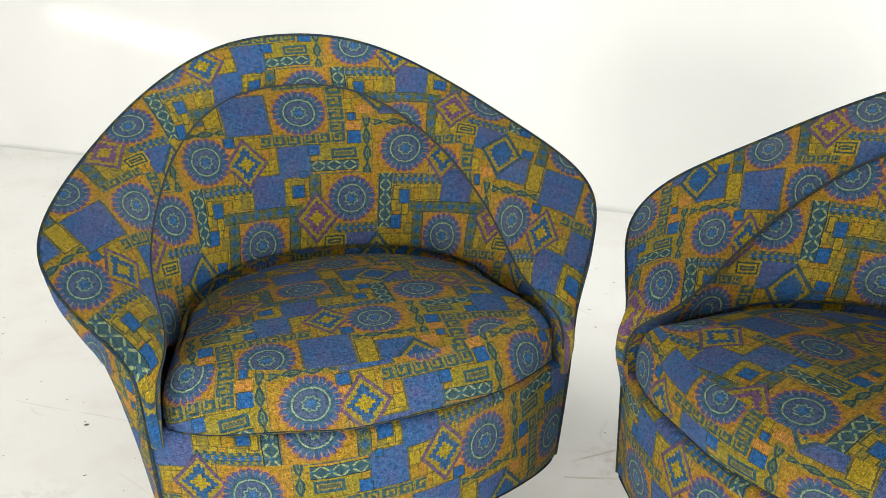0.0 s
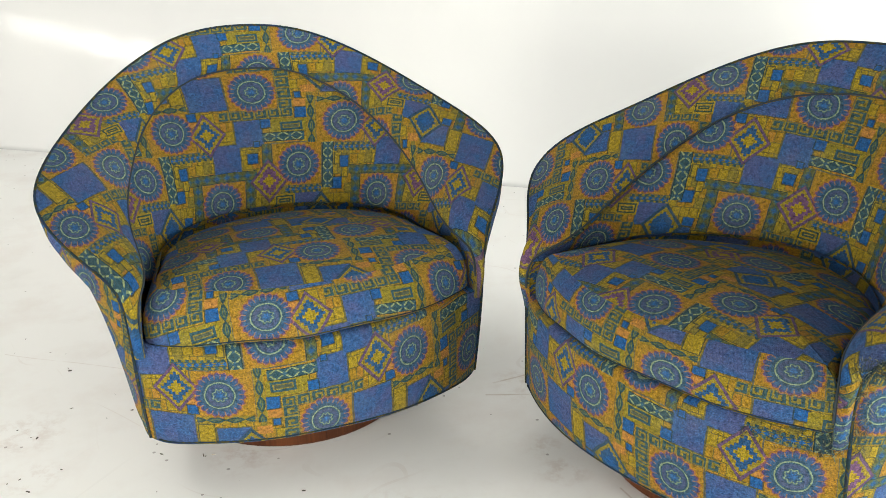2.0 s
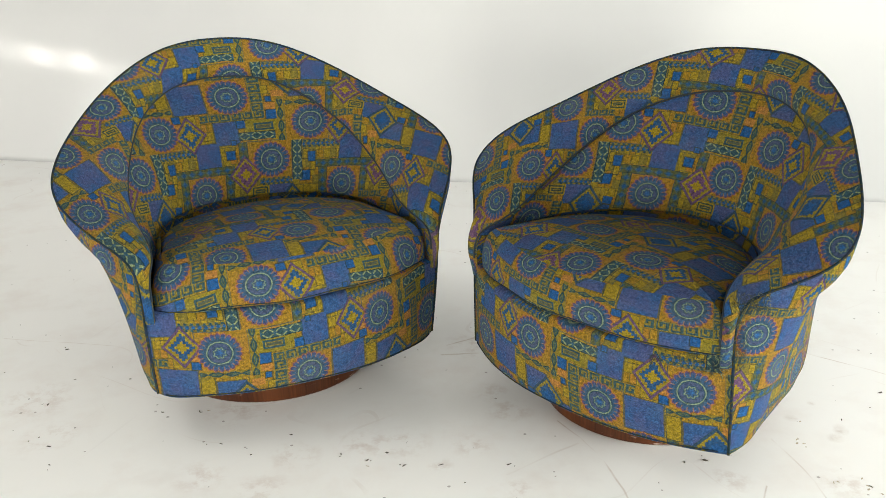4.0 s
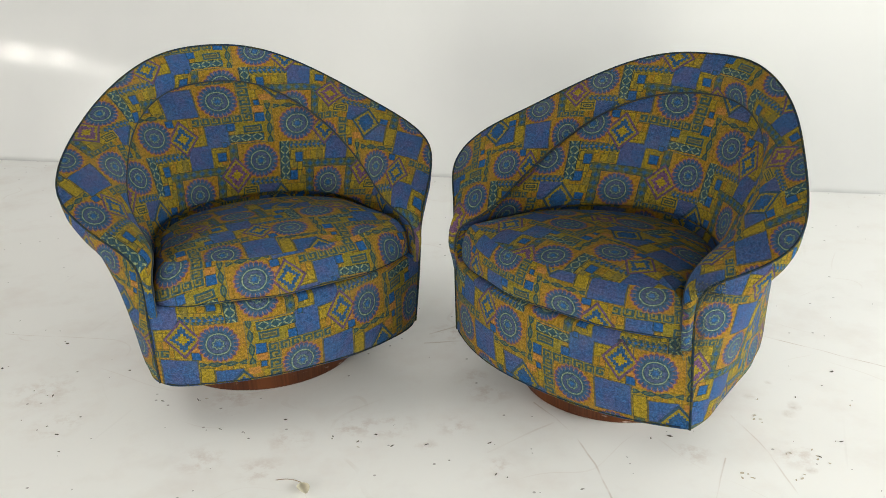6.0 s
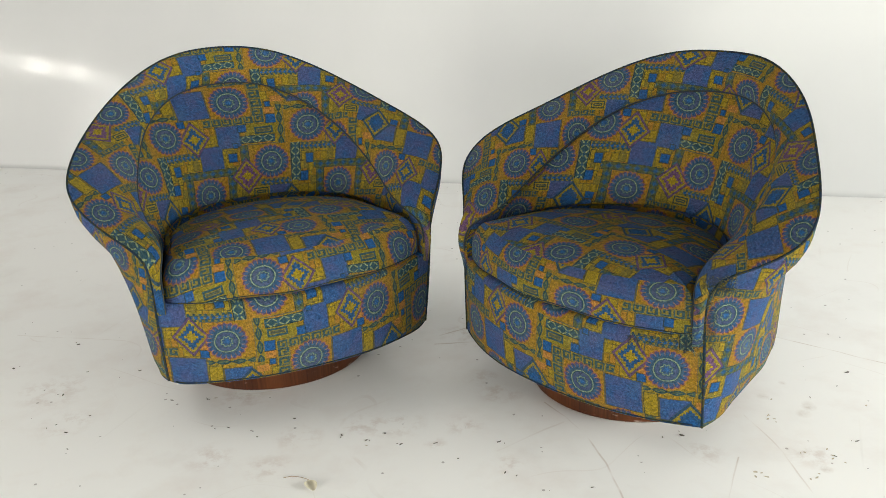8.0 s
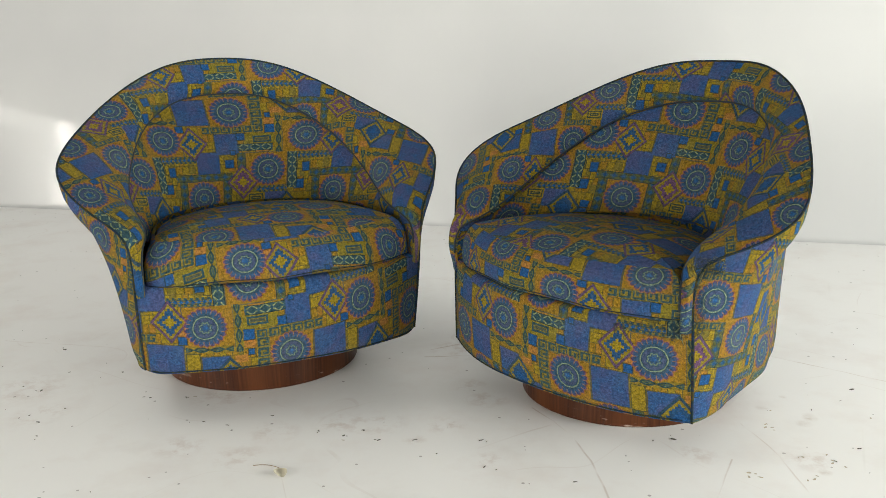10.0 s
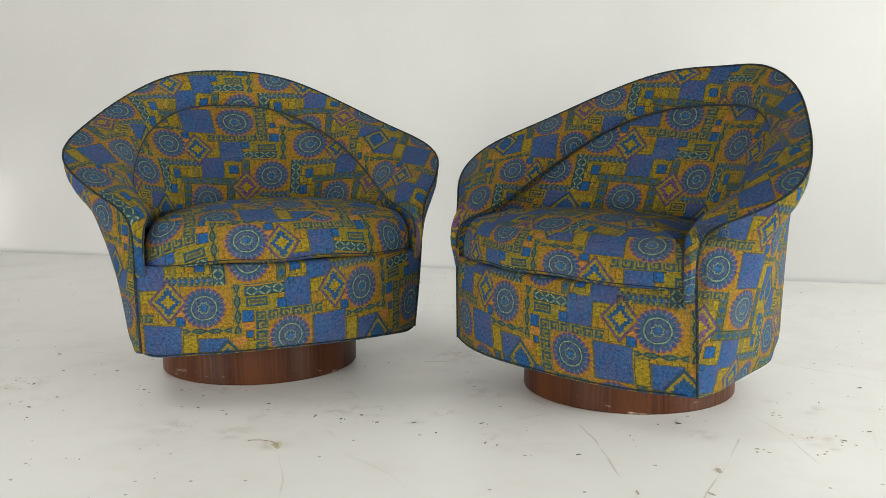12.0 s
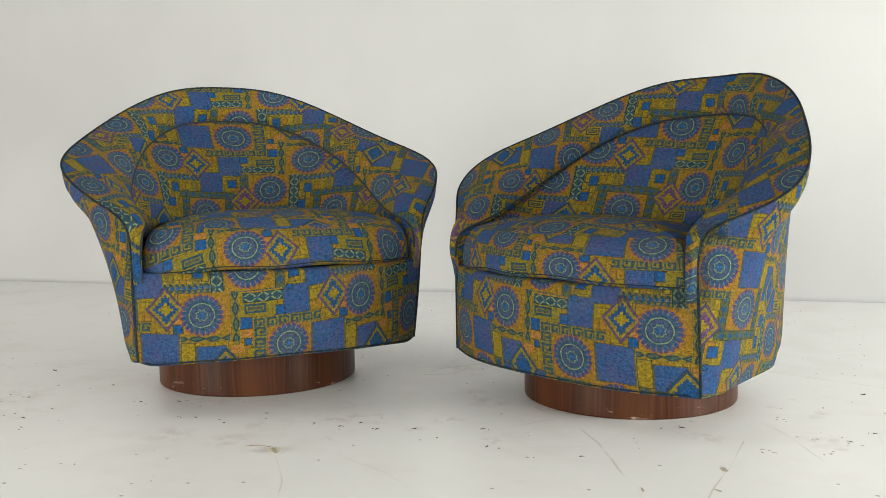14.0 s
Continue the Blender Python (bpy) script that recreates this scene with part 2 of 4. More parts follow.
    col = g.mix(g.m("LESS_THAN", best, 1.0), col, dia)
    # medallions
    rel, rad = None, None
    for cx, cy in ((236, 65), (63, 139), (314, 230), (150, 300)):
        for ox, oy in around(cx - 46, cx + 46, cy - 46, cy + 46):
            a = g.v("SUBTRACT", p, (cx + ox, cy + oy, 0))
            b = g.length(a)
            if rel is None:
                rel, rad = a, b
            else:
                near = g.m("LESS_THAN", b, rad)
                rel = g.v("ADD", g.scale(a, near), g.scale(rel, g.m("SUBTRACT", 1.0, near)))
                rad = g.m("MINIMUM", rad, b)
    rx, ry, _ = g.xyz(rel)
    angle = g.m("ARCTAN2", ry, rx)
    wave = g.m("COSINE", g.m("MULTIPLY", angle, 22.0))
    petals = g.m("COSINE", g.m("MULTIPLY", angle, 8.0))
    rr = g.m("ADD", rad, g.m("MULTIPLY", petals, g.m("MULTIPLY", g.m("LESS_THAN", rad, 15.0), 1.4)))
    disc = g.ramp(g.m("DIVIDE", rr, 50.0), [(0.0, (0.028, 0.12, 0.32)), (0.10, (0.040, 0.095, 0.17)), (0.185, (0.175, 0.25, 0.17)), (0.235, (0.042, 0.09, 0.15)), (0.30, (0.062, 0.088, 0.175)),
                                            (0.42, (0.036, 0.085, 0.13)), (0.465, (0.215, 0.29, 0.18)), (0.515, (0.038, 0.088, 0.14)), (0.60, (0.036, 0.095, 0.20)), (0.72, (0.056, 0.08, 0.185)), (0.79, (0.115, 0.068, 0.15))], True)
    spokes = g.m("MULTIPLY", g.m("GREATER_THAN", wave, 0.84), g.m("GREATER_THAN", rad, 32.0))
    disc = g.mix(g.m("MULTIPLY", spokes, 0.75), disc, (0.34, 0.18, 0.08))
    edge = g.m("ADD", 41.5, g.m("MULTIPLY", wave, -1.6))
    halo = g.m("LESS_THAN", rad, g.m("ADD", edge, 3.5))
    col = g.mix(g.m("MULTIPLY", halo, 0.5), col, (0.34, 0.115, 0.05))
    col = g.mix(g.m("LESS_THAN", rad, edge), col, disc)
    # yarn: three scales of speckle and a few faded patches
    yarn = g.noise(g.v("MULTIPLY", mm, (0.42, 0.62, 1)), 1.0, 3.0, 0.8)
    col = g.mix(1.0, col, g.ramp(yarn, [(0.30, (0.11, 0.12, 0.14)), (0.5, (0.58, 0.58, 0.59)), (0.70, (1.16, 1.13, 1.07))]), "MULTIPLY")
    cross = g.noise(g.v("MULTIPLY", mm, (2.2, 0.5, 1)), 0.6, 1.0)
    col = g.mix(g.m("MULTIPLY", g.step(cross, 0.50, 0.70), 0.17), col, (0.036, 0.080, 0.120))
    fleck = g.noise(g.v("MULTIPLY", mm, (0.55, 0.9, 1)), 1.0, 2.0, 0.7)
    col = g.mix(g.m("MULTIPLY", g.step(fleck, 0.58, 0.66), 0.26), col, (0.026, 0.064, 0.120))
    col = g.mix(g.m("MULTIPLY", g.step(fleck, 0.42, 0.34), 0.20), col, (0.25, 0.190, 0.060))
    knot = g.noise(g.v("ADD", mm, (31.0, 57.0, 0)), 0.16, 3.0, 0.7)
    col = g.mix(1.0, col, g.ramp(knot, [(0.32, (0.52, 0.55, 0.60)), (0.5, (1.0, 1.0, 1.0)), (0.68, (1.40, 1.37, 1.30))]), "MULTIPLY")
    fade = g.noise(mm, 0.009, 2.0)
    col = g.mix(g.m("MULTIPLY", g.step(fade, 0.5, 0.75), 0.08), col, (0.22, 0.20, 0.14))
    weave = g.m("ADD", g.m("SINE", g.m("MULTIPLY", g.xyz(mm)[0], 2.6)), g.m("SINE", g.m("MULTIPLY", g.xyz(mm)[1], 3.4)))
    height = g.m("ADD", g.m("MULTIPLY", weave, 0.15), yarn)
    return g.set(colour=col, rough=0.95, spec=0.06, sheen=0.03, sheen_rough=0.4, sheen_tint=(0.4, 0.75, 1.0), normal=g.bump(height, 0.6, 0.0015))


def piping_material():
    g = Nodes("piping_fabric")
    n = g.noise(g.coords("Object"), 420.0, 2.0)
    m = g.noise(g.coords("Object"), 26.0, 1.0)
    col = g.ramp(m, [(0.0, (0.016, 0.030, 0.060)), (0.40, (0.014, 0.030, 0.036)), (0.48, (0.060, 0.052, 0.015)), (0.53, (0.018, 0.032, 0.058)), (0.60, (0.040, 0.042, 0.020)), (0.65, (0.018, 0.024, 0.036))], True)
    col = g.mix(g.step(n, 0.45, 0.7), g.mix(0.45, col, (0.004, 0.006, 0.008)), col)
    return g.set(colour=col, rough=0.95, spec=0.08, normal=g.bump(n, 0.6, 0.001))


def walnut_material():
    g = Nodes("walnut_veneer")
    o = g.coords("UV")
    warp = g.noise(g.v("MULTIPLY", o, (9, 1.5, 1)), 1.0, 2.0)
    grain = g.noise(g.v("ADD", g.v("MULTIPLY", o, (150, 3.5, 1)), g.vec(g.m("MULTIPLY", warp, 9.0), 0.0)), 1.0, 4.0, 0.62)
    fine = g.noise(g.v("MULTIPLY", o, (700, 14, 1)), 1.0, 2.0)
    col = g.ramp(grain, [(0.3, (0.013, 0.0038, 0.0016)), (0.5, (0.040, 0.0115, 0.004)), (0.68, (0.070, 0.022, 0.0075))])
    col = g.mix(g.m("MULTIPLY", g.step(fine, 0.55, 0.75), 0.45), col, (0.05, 0.016, 0.007))
    flitch = g.noise(g.v("MULTIPLY", o, (11, 0.2, 1)), 1.0, 1.0)
    col = g.mix(g.step(flitch, 0.45, 0.6), col, g.mix(0.5, col, (0.095, 0.031, 0.010)))
    # white scuffs of floor paint low on the base
    low = g.m("SUBTRACT", 1.0, g.step(g.xyz(o)[1], 0.004, 0.034))
    scuff = g.m("MULTIPLY", g.step(g.noise(g.v("MULTIPLY", o, (15, 60, 1)), 1.0, 4.0, 0.7), 0.60, 0.69), low)
    col = g.mix(g.m("MULTIPLY", scuff, 0.6), col, (0.45, 0.37, 0.32))
    return g.set(colour=col, rough=g.m("ADD", 0.28, g.m("MULTIPLY", fine, 0.2)), spec=0.16, coat=0.03, coat_rough=0.25, normal=g.bump(fine, 0.08, 0.0006))


SCRATCHES = [
    (0.45, 0.0045, [(0.40, 0.98), (0.43, 0.91), (0.45, 0.83), (0.455, 0.73), (0.45, 0.45)]),
    (0.50, 0.0038, [(0.72, 0.69), (0.64, 0.57), (0.53, 0.41)]),
    (0.35, 0.0040, [(0.80, 0.84), (0.81, 0.69), (0.79, 0.50)]),
    (0.5, 0.0045, [(1.03, 1.19), (1.15, 1.07), (1.30, 0.90)]),
    (0.40, 0.0035, [(-0.11, 0.74), (-0.09, 0.60), (-0.09, 0.45)]),
    (0.22, 0.0060, [(0.26, 0.81), (0.34, 0.85), (0.42, 0.89)]),
    (0.55, 0.0060, [(0.20, 1.32), (0.36, 1.31)]),
    (0.50, 0.0060, [(0.22, 1.37), (0.42, 1.45)]),
    (0.30, 0.0040, [(-0.90, 1.62), (-0.60, 1.52)]),
]


def floor_material():
    g = Nodes("white_painted_floor")
    o = g.coords("Object")
    big = g.noise(o, 0.7, 3.0)
    mid = g.noise(o, 4.0, 4.0, 0.6)
    fine = g.noise(o, 60.0, 3.0)
    col = g.mix(g.step(big, 0.35, 0.7), (0.85, 0.84, 0.83), (0.90, 0.895, 0.89))
    smear = g.noise(o, 4.5, 5.0, 0.65)
    col = g.mix(g.m("MULTIPLY", g.step(smear, 0.50, 0.75), 0.22), col, (0.62, 0.50, 0.45))
    col = g.mix(g.m("MULTIPLY", g.step(mid, 0.60, 0.72), 0.10), col, (0.54, 0.49, 0.47))
    # hairline marks that wander over the paint
    for k, (sc, st) in enumerate(((0.8, 0.07), (1.6, 0.06))):
        wander = g.m("ABSOLUTE", g.m("SUBTRACT", g.noise(g.v("ADD", o, (7.0 * k, 3.0, 0)), sc, 1.5), 0.5))
        seen = g.step(g.noise(g.v("ADD", o, (2.0, 9.0 * k, 0)), 5.0, 2.0), 0.50, 0.62)
        col = g.mix(g.m("MULTIPLY", g.m("MULTIPLY", g.m("LESS_THAN", wander, 0.0009 * sc), seen), st * 2), col, (0.50, 0.38, 0.32))
    # fine scratches and grit ground into the paint
    for k, (sc, st) in enumerate((((55, 2.2, 1), 0.06), ((2.4, 48, 1), 0.05))):
        rot = g.node("ShaderNodeVectorRotate", {"Vector": o, "Angle": 0.5 + 0.3 * k}).outputs[0]
        line = g.noise(g.v("MULTIPLY", rot, sc), 1.0, 1.0)
        patch = g.step(g.noise(o, 2.3 + k, 2.0), 0.55, 0.7)
        col = g.mix(g.m("MULTIPLY", g.m("MULTIPLY", g.step(line, 0.69, 0.74), patch), st), col, (0.28, 0.22, 0.20))
    vor = g.node("ShaderNodeTexVoronoi", {"Vector": o, "Scale": 34.0}).outputs
    grit = g.m("MULTIPLY", g.m("LESS_THAN", vor[0], 0.11), g.m("GREATER_THAN", g.xyz(vor[1])[0], 0.80))
    col = g.mix(g.m("MULTIPLY", grit, 0.55), col, (0.12, 0.09, 0.08))
    # long scratches left by dragged furniture
    bent = g.v("ADD", o, g.scale(g.v("SUBTRACT", g.noise_colour(o, 5.0), (0.5, 0.5, 0.5)), 0.018))
    broken = g.step(g.noise(o, 17.0, 2.0), 0.32, 0.52)
    for tone, wide, line in SCRATCHES:
        d = None
        for (ax, ay), (bx, by) in zip(line[:-1], line[1:]):
            pa, ba = g.v("SUBTRACT", bent, (ax, ay, 0)), (bx - ax, by - ay, 0)
            h = g.m("DIVIDE", g.dot(pa, ba), ba[0] ** 2 + ba[1] ** 2)
            h = g.m("MINIMUM", g.m("MAXIMUM", h, 0.0), 1.0)
            e = g.length(g.v("SUBTRACT", pa, g.scale(ba, h)))
            d = e if d is None else g.m("MINIMUM", d, e)
        col = g.mix(g.m("MULTIPLY", g.m("SUBTRACT", 1.0, g.step(d, wide * 0.15, wide * 0.62)), g.m("MULTIPLY", broken, tone)), col, (0.46, 0.35, 0.29))
    # pinkish scuffs, and a few rusty spots by the side of one chair
    soiled = g.step(g.noise(o, 26.0, 5.0, 0.7), 0.47, 0.62)
    for cx, cy, size in ((0.07, 0.95, 0.07), (-0.01, 0.96, 0.06), (0.21, 0.92, 0.05), (0.31, 1.04, 0.06), (0.29, 1.12, 0.05), (0.14, 0.86, 0.03), (0.27, 0.76, 0.04), (-0.72, 1.26, 0.10), (-0.32, 0.90, 0.06),
                         (-0.20, 0.84, 0.06), (-0.65, 1.10, 0.07), (-0.27, 1.14, 0.08), (-0.14, 0.94, 0.06), (0.86, 0.67, 0.06), (0.66, 0.72, 0.05), (0.30, 1.36, 0.10)):
        d = g.length(g.v("SUBTRACT", bent, (cx, cy, 0)))
        col = g.mix(g.m("MULTIPLY", g.m("MULTIPLY", g.m("SUBTRACT", 1.0, g.step(d, size * 0.2, size)), soiled), 0.34), col, (0.50, 0.37, 0.31))
    for cx, cy, size in ((0.872, 0.908, 0.016), (0.952, 0.858, 0.014), (0.948, 0.842, 0.018), (0.923, 0.820, 0.020), (0.942, 0.954, 0.010), (0.861, 0.620, 0.014)):
        d = g.length(g.v("SUBTRACT", bent, (cx, cy, 0)))
        col = g.mix(g.m("MULTIPLY", g.m("MULTIPLY", g.m("SUBTRACT", 1.0, g.step(d, size * 0.1, size)), g.m("ADD", 0.3, g.m("MULTIPLY", soiled, 0.7))), 0.42), col, (0.32, 0.21, 0.13))
    rough = g.m("ADD", 0.24, g.m("MULTIPLY", mid, 0.28))
    return g.set(colour=col, rough=rough, spec=0.45, normal=g.bump(g.m("ADD", g.m("MULTIPLY", mid, 0.6), g.m("MULTIPLY", fine, 0.12)), 0.12, 0.004))


def wall_material():
    g = Nodes("white_gloss_wall")
    o = g.coords("Object")
    big = g.noise(o, 1.1, 3.0)
    streak = g.noise(g.v("MULTIPLY", o, (6.0, 6.0, 0.5)), 1.0, 3.0)
    fine = g.noise(o, 90.0, 2.0)
    col = g.mix(g.step(big, 0.3, 0.7), (0.45, 0.45, 0.455), (0.50, 0.50, 0.50))
    col = g.mix(g.m("MULTIPLY", g.step(streak, 0.5, 0.8), 0.06), col, (0.6, 0.58, 0.56))
    h = g.m("ADD", g.m("MULTIPLY", streak, 0.5), g.m("MULTIPLY", fine, 0.02))
    return g.set(colour=col, rough=0.42, spec=0.5, coat=0.4, coat_rough=g.m("ADD", 0.05, g.m("MULTIPLY", big, 0.08)), normal=g.bump(h, 0.15, 0.01))


def plain_material(name, colour, rough=0.9, var=0.15, scale=30.0):
    g = Nodes(name)
    n = g.noise(g.coords("Object"), scale, 3.0)
    dark = tuple(c * (1 - 2 * var) for c in colour)
    return g.set(colour=g.mix(n, dark, tuple(min(1, c * (1 + var)) for c in colour)), rough=rough, normal=g.bump(n, 0.1, 0.002))


FABRIC, PIPING, WALNUT = fabric_material(), piping_material(), walnut_material()
FLOOR, WALL = floor_material(), wall_material()
SEAM_SHADE = plain_material("dark_seam_shade", (0.012, 0.020, 0.026))
LINING = plain_material("black_dust_cover", (0.02, 0.02, 0.022))
# grey kept dark so that the unseen walls and ceiling bounce little light
CEILING = plain_material("low_bounce_grey", (0.08, 0.08, 0.079), 0.9, 0.03, 2.0)


# ---- mesh helpers ----
def mesh_object(name, verts, faces, material, parent=None, uvs=None, smooth=True, label=""):
    me = bpy.data.meshes.new(name)
    me.from_pydata([tuple(v) for v in verts], [], faces)
    if uvs is not None:
        layer = me.uv_layers.new(name="UVMap")
        for loop in me.loops:
            layer.data[loop.index].uv = uvs[loop.vertex_index]
    me.materials.append(material)
    if smooth:
        me.polygons.foreach_set("use_smooth", [True] * len(me.polygons))
    me.update()
    ob = new(name, me)
    if parent is not None:
        ob.parent = parent
    return tagged(ob, label)


def grid_object(name, rows, material, parent=None, uvs=None, label="", flip=False):
    """A sheet through a grid of points, rows[i][j], with uvs[i][j]."""
    n, k = len(rows), len(rows[0])
    verts = [p for r in rows for p in r]
    faces = []
    for i in range(n - 1):
        for j in range(k - 1):
            f = (i * k + j, i * k + j + 1, (i + 1) * k + j + 1, (i + 1) * k + j)
            faces.append(f[::-1] if flip else f)
    return mesh_object(name, verts, faces, material, parent, None if uvs is None else [u for r in uvs for u in r], True, label)


def tube_object(name, pts, radius, material, parent=None, sides=8, label=""):
    pts = np.asarray(pts, float)
    tang = np.gradient(pts, axis=0)
    tang /= np.linalg.norm(tang, axis=1)[:, None] + 1e-12
    up = np.array([0.3, 0.2, 0.9])
    verts, faces = [], []
    for p, t in zip(pts, tang):
        a = np.cross(t, up)
        if np.linalg.norm(a) < 0.2:
            a = np.cross(t, (1, 0.2, 0))
        a /= np.linalg.norm(a)
        b = np.cross(t, a)
        verts += [p + radius * (a * math.cos(w) + b * math.sin(w)) for w in np.linspace(0, 2 * math.pi, sides, endpoint=False)]
    for i in range(len(pts) - 1):
        for j in range(sides):
            faces.append((i * sides + j, i * sides + (j + 1) % sides, (i + 1) * sides + (j + 1) % sides, (i + 1) * sides + j))
    faces.append(tuple(range(sides))[::-1])
    faces.append(tuple((len(pts) - 1) * sides + j for j in range(sides)))
    return mesh_object(name, verts, faces, material, parent, None, True, label)


def spline(ctrl, n):
    """n points at even steps of length along a natural cubic through ctrl."""
    q = np.asarray(ctrl, float)
    k = len(q)
    t = np.r_[0, np.cumsum(np.linalg.norm(np.diff(q, axis=0), axis=1) ** 0.5)]
    h = np.diff(t)
    a, b = np.eye(k), np.zeros_like(q)
    for i in range(1, k - 1):
        a[i, i - 1], a[i, i], a[i, i + 1] = h[i - 1], 2 * (h[i - 1] + h[i]), h[i]
        b[i] = 6 * ((q[i + 1] - q[i]) / h[i] - (q[i] - q[i - 1]) / h[i - 1])
    m = np.linalg.solve(a, b)
    out = []
    for i in range(k - 1):
        for s in np.linspace(0, 1, 24, endpoint=False):
            r = 1 - s
            out.append(r * q[i] + s * q[i + 1] + h[i] ** 2 / 6 * ((r ** 3 - r) * m[i] + (s ** 3 - s) * m[i + 1]))
    out.append(q[-1])
    return even(np.array(out), n)


def even(p, n):
    d = np.r_[0, np.cumsum(np.linalg.norm(np.diff(p, axis=0), axis=1))]
    s = np.linspace(0, d[-1], n)
    return np.stack([np.interp(s, d, p[:, c]) for c in range(p.shape[1])], 1)


def mirrored(ctrl):
    """Control points from the middle outwards, made into a whole symmetric line, left end first."""
    q = np.asarray(ctrl, float)
    return np.vstack([q[1:][::-1] * np.array([-1] + [1] * (q.shape[1] - 1)), q])


def lengths(p):
    return np.r_[0, np.cumsum(np.linalg.norm(np.diff(p, axis=0), axis=1))]


def smooth01(x, lo, hi):
    x = np.clip((x - lo) / (hi - lo), 0, 1)
    return x * x * (3 - 2 * x)


def lay(m, x, y):
    """Where a point of a panel lies on the cloth: m holds the two rows of a quadratic in the panel's own flat measure, x to the right and y down."""
    b = (1.0, x, y, x * x, x * y, y * y)
    return tuple(sum(p * q for p, q in zip(row, b)) for row in m)


def unrolled(top, low):
    """The strip between two lines laid out flat, triangle by triangle from its middle, with x to the right and y down."""
    def third(p, q, a, b, turn):
        d = q - p
        c = np.linalg.norm(d)
        d = d / c
        h = (a * a - b * b + c * c) / (2 * c)
        k = math.sqrt(max(0.0, a * a - h * h))
        return p + d * h + turn * k * np.array([d[1], -d[0]])

    def far(p, q):
        return float(np.linalg.norm(np.asarray(p) - np.asarray(q)))

    n = len(top)
    u, v = [None] * n, [None] * n
    c = n // 2
    u[c], v[c] = np.array([0.0, 0.0]), np.array([0.0, far(top[c], low[c])])
    for way in (1, -1):
        i = c
        while 0 <= i + way < n:
            j = i + way
            u[j] = third(u[i], v[i], far(top[i], top[j]), far(low[i], top[j]), way)
            v[j] = third(u[j], v[i], far(top[j], low[j]), far(low[i], low[j]), way)
            i = j
    return u, v


# ---- the room ----
ROOM = pose(0, 3.005, 0, 0, 0, -22.65)  # x runs along the back wall, -y into the room
HALF, DEPTH, HIGH, THICK = 6.0, 8.0, 3.1, 0.12


def slab(name, lo, hi, material, label, category):
    v = [(x, y, z) for x in (lo[0], hi[0]) for y in (lo[1], hi[1]) for z in (lo[2], hi[2])]
    f = [(0, 1, 3, 2), (4, 6, 7, 5), (0, 4, 5, 1), (2, 3, 7, 6), (0, 2, 6, 4), (1, 5, 7, 3)]
    ob = mesh_object(name, v, f, material, smooth=False)
    ob.matrix_world = ROOM
    return tagged(ob, label, category, kind="structure")


floor = mesh_object("floor", [(-7, -8, 0), (7, -8, 0), (7, 7, 0), (-7, 7, 0), (-7, -8, -0.1), (7, -8, -0.1), (7, 7, -0.1), (-7, 7, -0.1)],
                    [(0, 1, 2, 3), (7, 6, 5, 4), (0, 4, 5, 1), (1, 5, 6, 2), (2, 6, 7, 3), (3, 7, 4, 0)], FLOOR, smooth=False)
tagged(floor, "scuffed white painted studio floor", "floor", kind="structure")


def sweep_wall():
    """The back wall: it rises from the floor with a small cove and a lean that dies out at 1.5 m."""
    prof, y = [(-0.01, 0.0)], -0.01
    zs = np.r_[0, 0.002, 0.006, 0.012, 0.02, 0.03, 0.042, 0.056, np.linspace(0.075, 1.5, 58)]
    for z0, z1 in zip(zs[:-1], zs[1:]):
        mid = (z0 + z1) / 2
        lean = 14.5 * min(1.0, max(0.0, (1.5 - mid) / 0.8)) + 6.5 * max(0.0, 1 - mid / 0.36) + 50.0 * max(0.0, 1 - mid / 0.014)
        y += (z1 - z0) * math.tan(radians(lean))
        prof.append((y, z1))
    prof.append((y, HIGH))
    rows = [[(x, a, z) for a, z in prof] for x in np.linspace(-HALF, HALF, 25)]
    back = [[(x, a + THICK, z) for a, z in prof] for x in np.linspace(-HALF, HALF, 25)]
    verts = [p for r in rows for p in r] + [p for r in back for p in r]
    k, n = len(prof), 25
    faces = []
    for i in range(n - 1):
        for j in range(k - 1):
            a = i * k + j
            faces.append((a, a + 1, a + k + 1, a + k)[::-1])
            faces.append(tuple(q + n * k for q in (a, a + 1, a + k + 1, a + k)))
    ob = mesh_object("wall_north", verts, faces, WALL)
    ob.matrix_world = ROOM
    return tagged(ob, "glossy white studio wall that curves up from the floor", "wall", kind="structure")


sweep_wall()
# unseen walls and ceiling, added to close the room and hold back bounce
slab("wall_west", (-HALF - THICK, -DEPTH, 0), (-HALF, 0.5, HIGH), CEILING, "unseen dark grey side wall, added to close the room", "wall")
slab("wall_east", (HALF, -DEPTH, 0), (HALF + THICK, 0.5, HIGH), CEILING, "unseen dark grey side wall, added to close the room", "wall")
slab("wall_south", (-HALF, -DEPTH - THICK, 0), (HALF, -DEPTH, HIGH), CEILING, "unseen dark grey rear wall, added to close the room", "wall")
slab("ceiling", (-HALF, -DEPTH, HIGH), (HALF, 0.6, HIGH + 0.1), CEILING, "unseen dark grey ceiling, added to close the room", "ceiling")


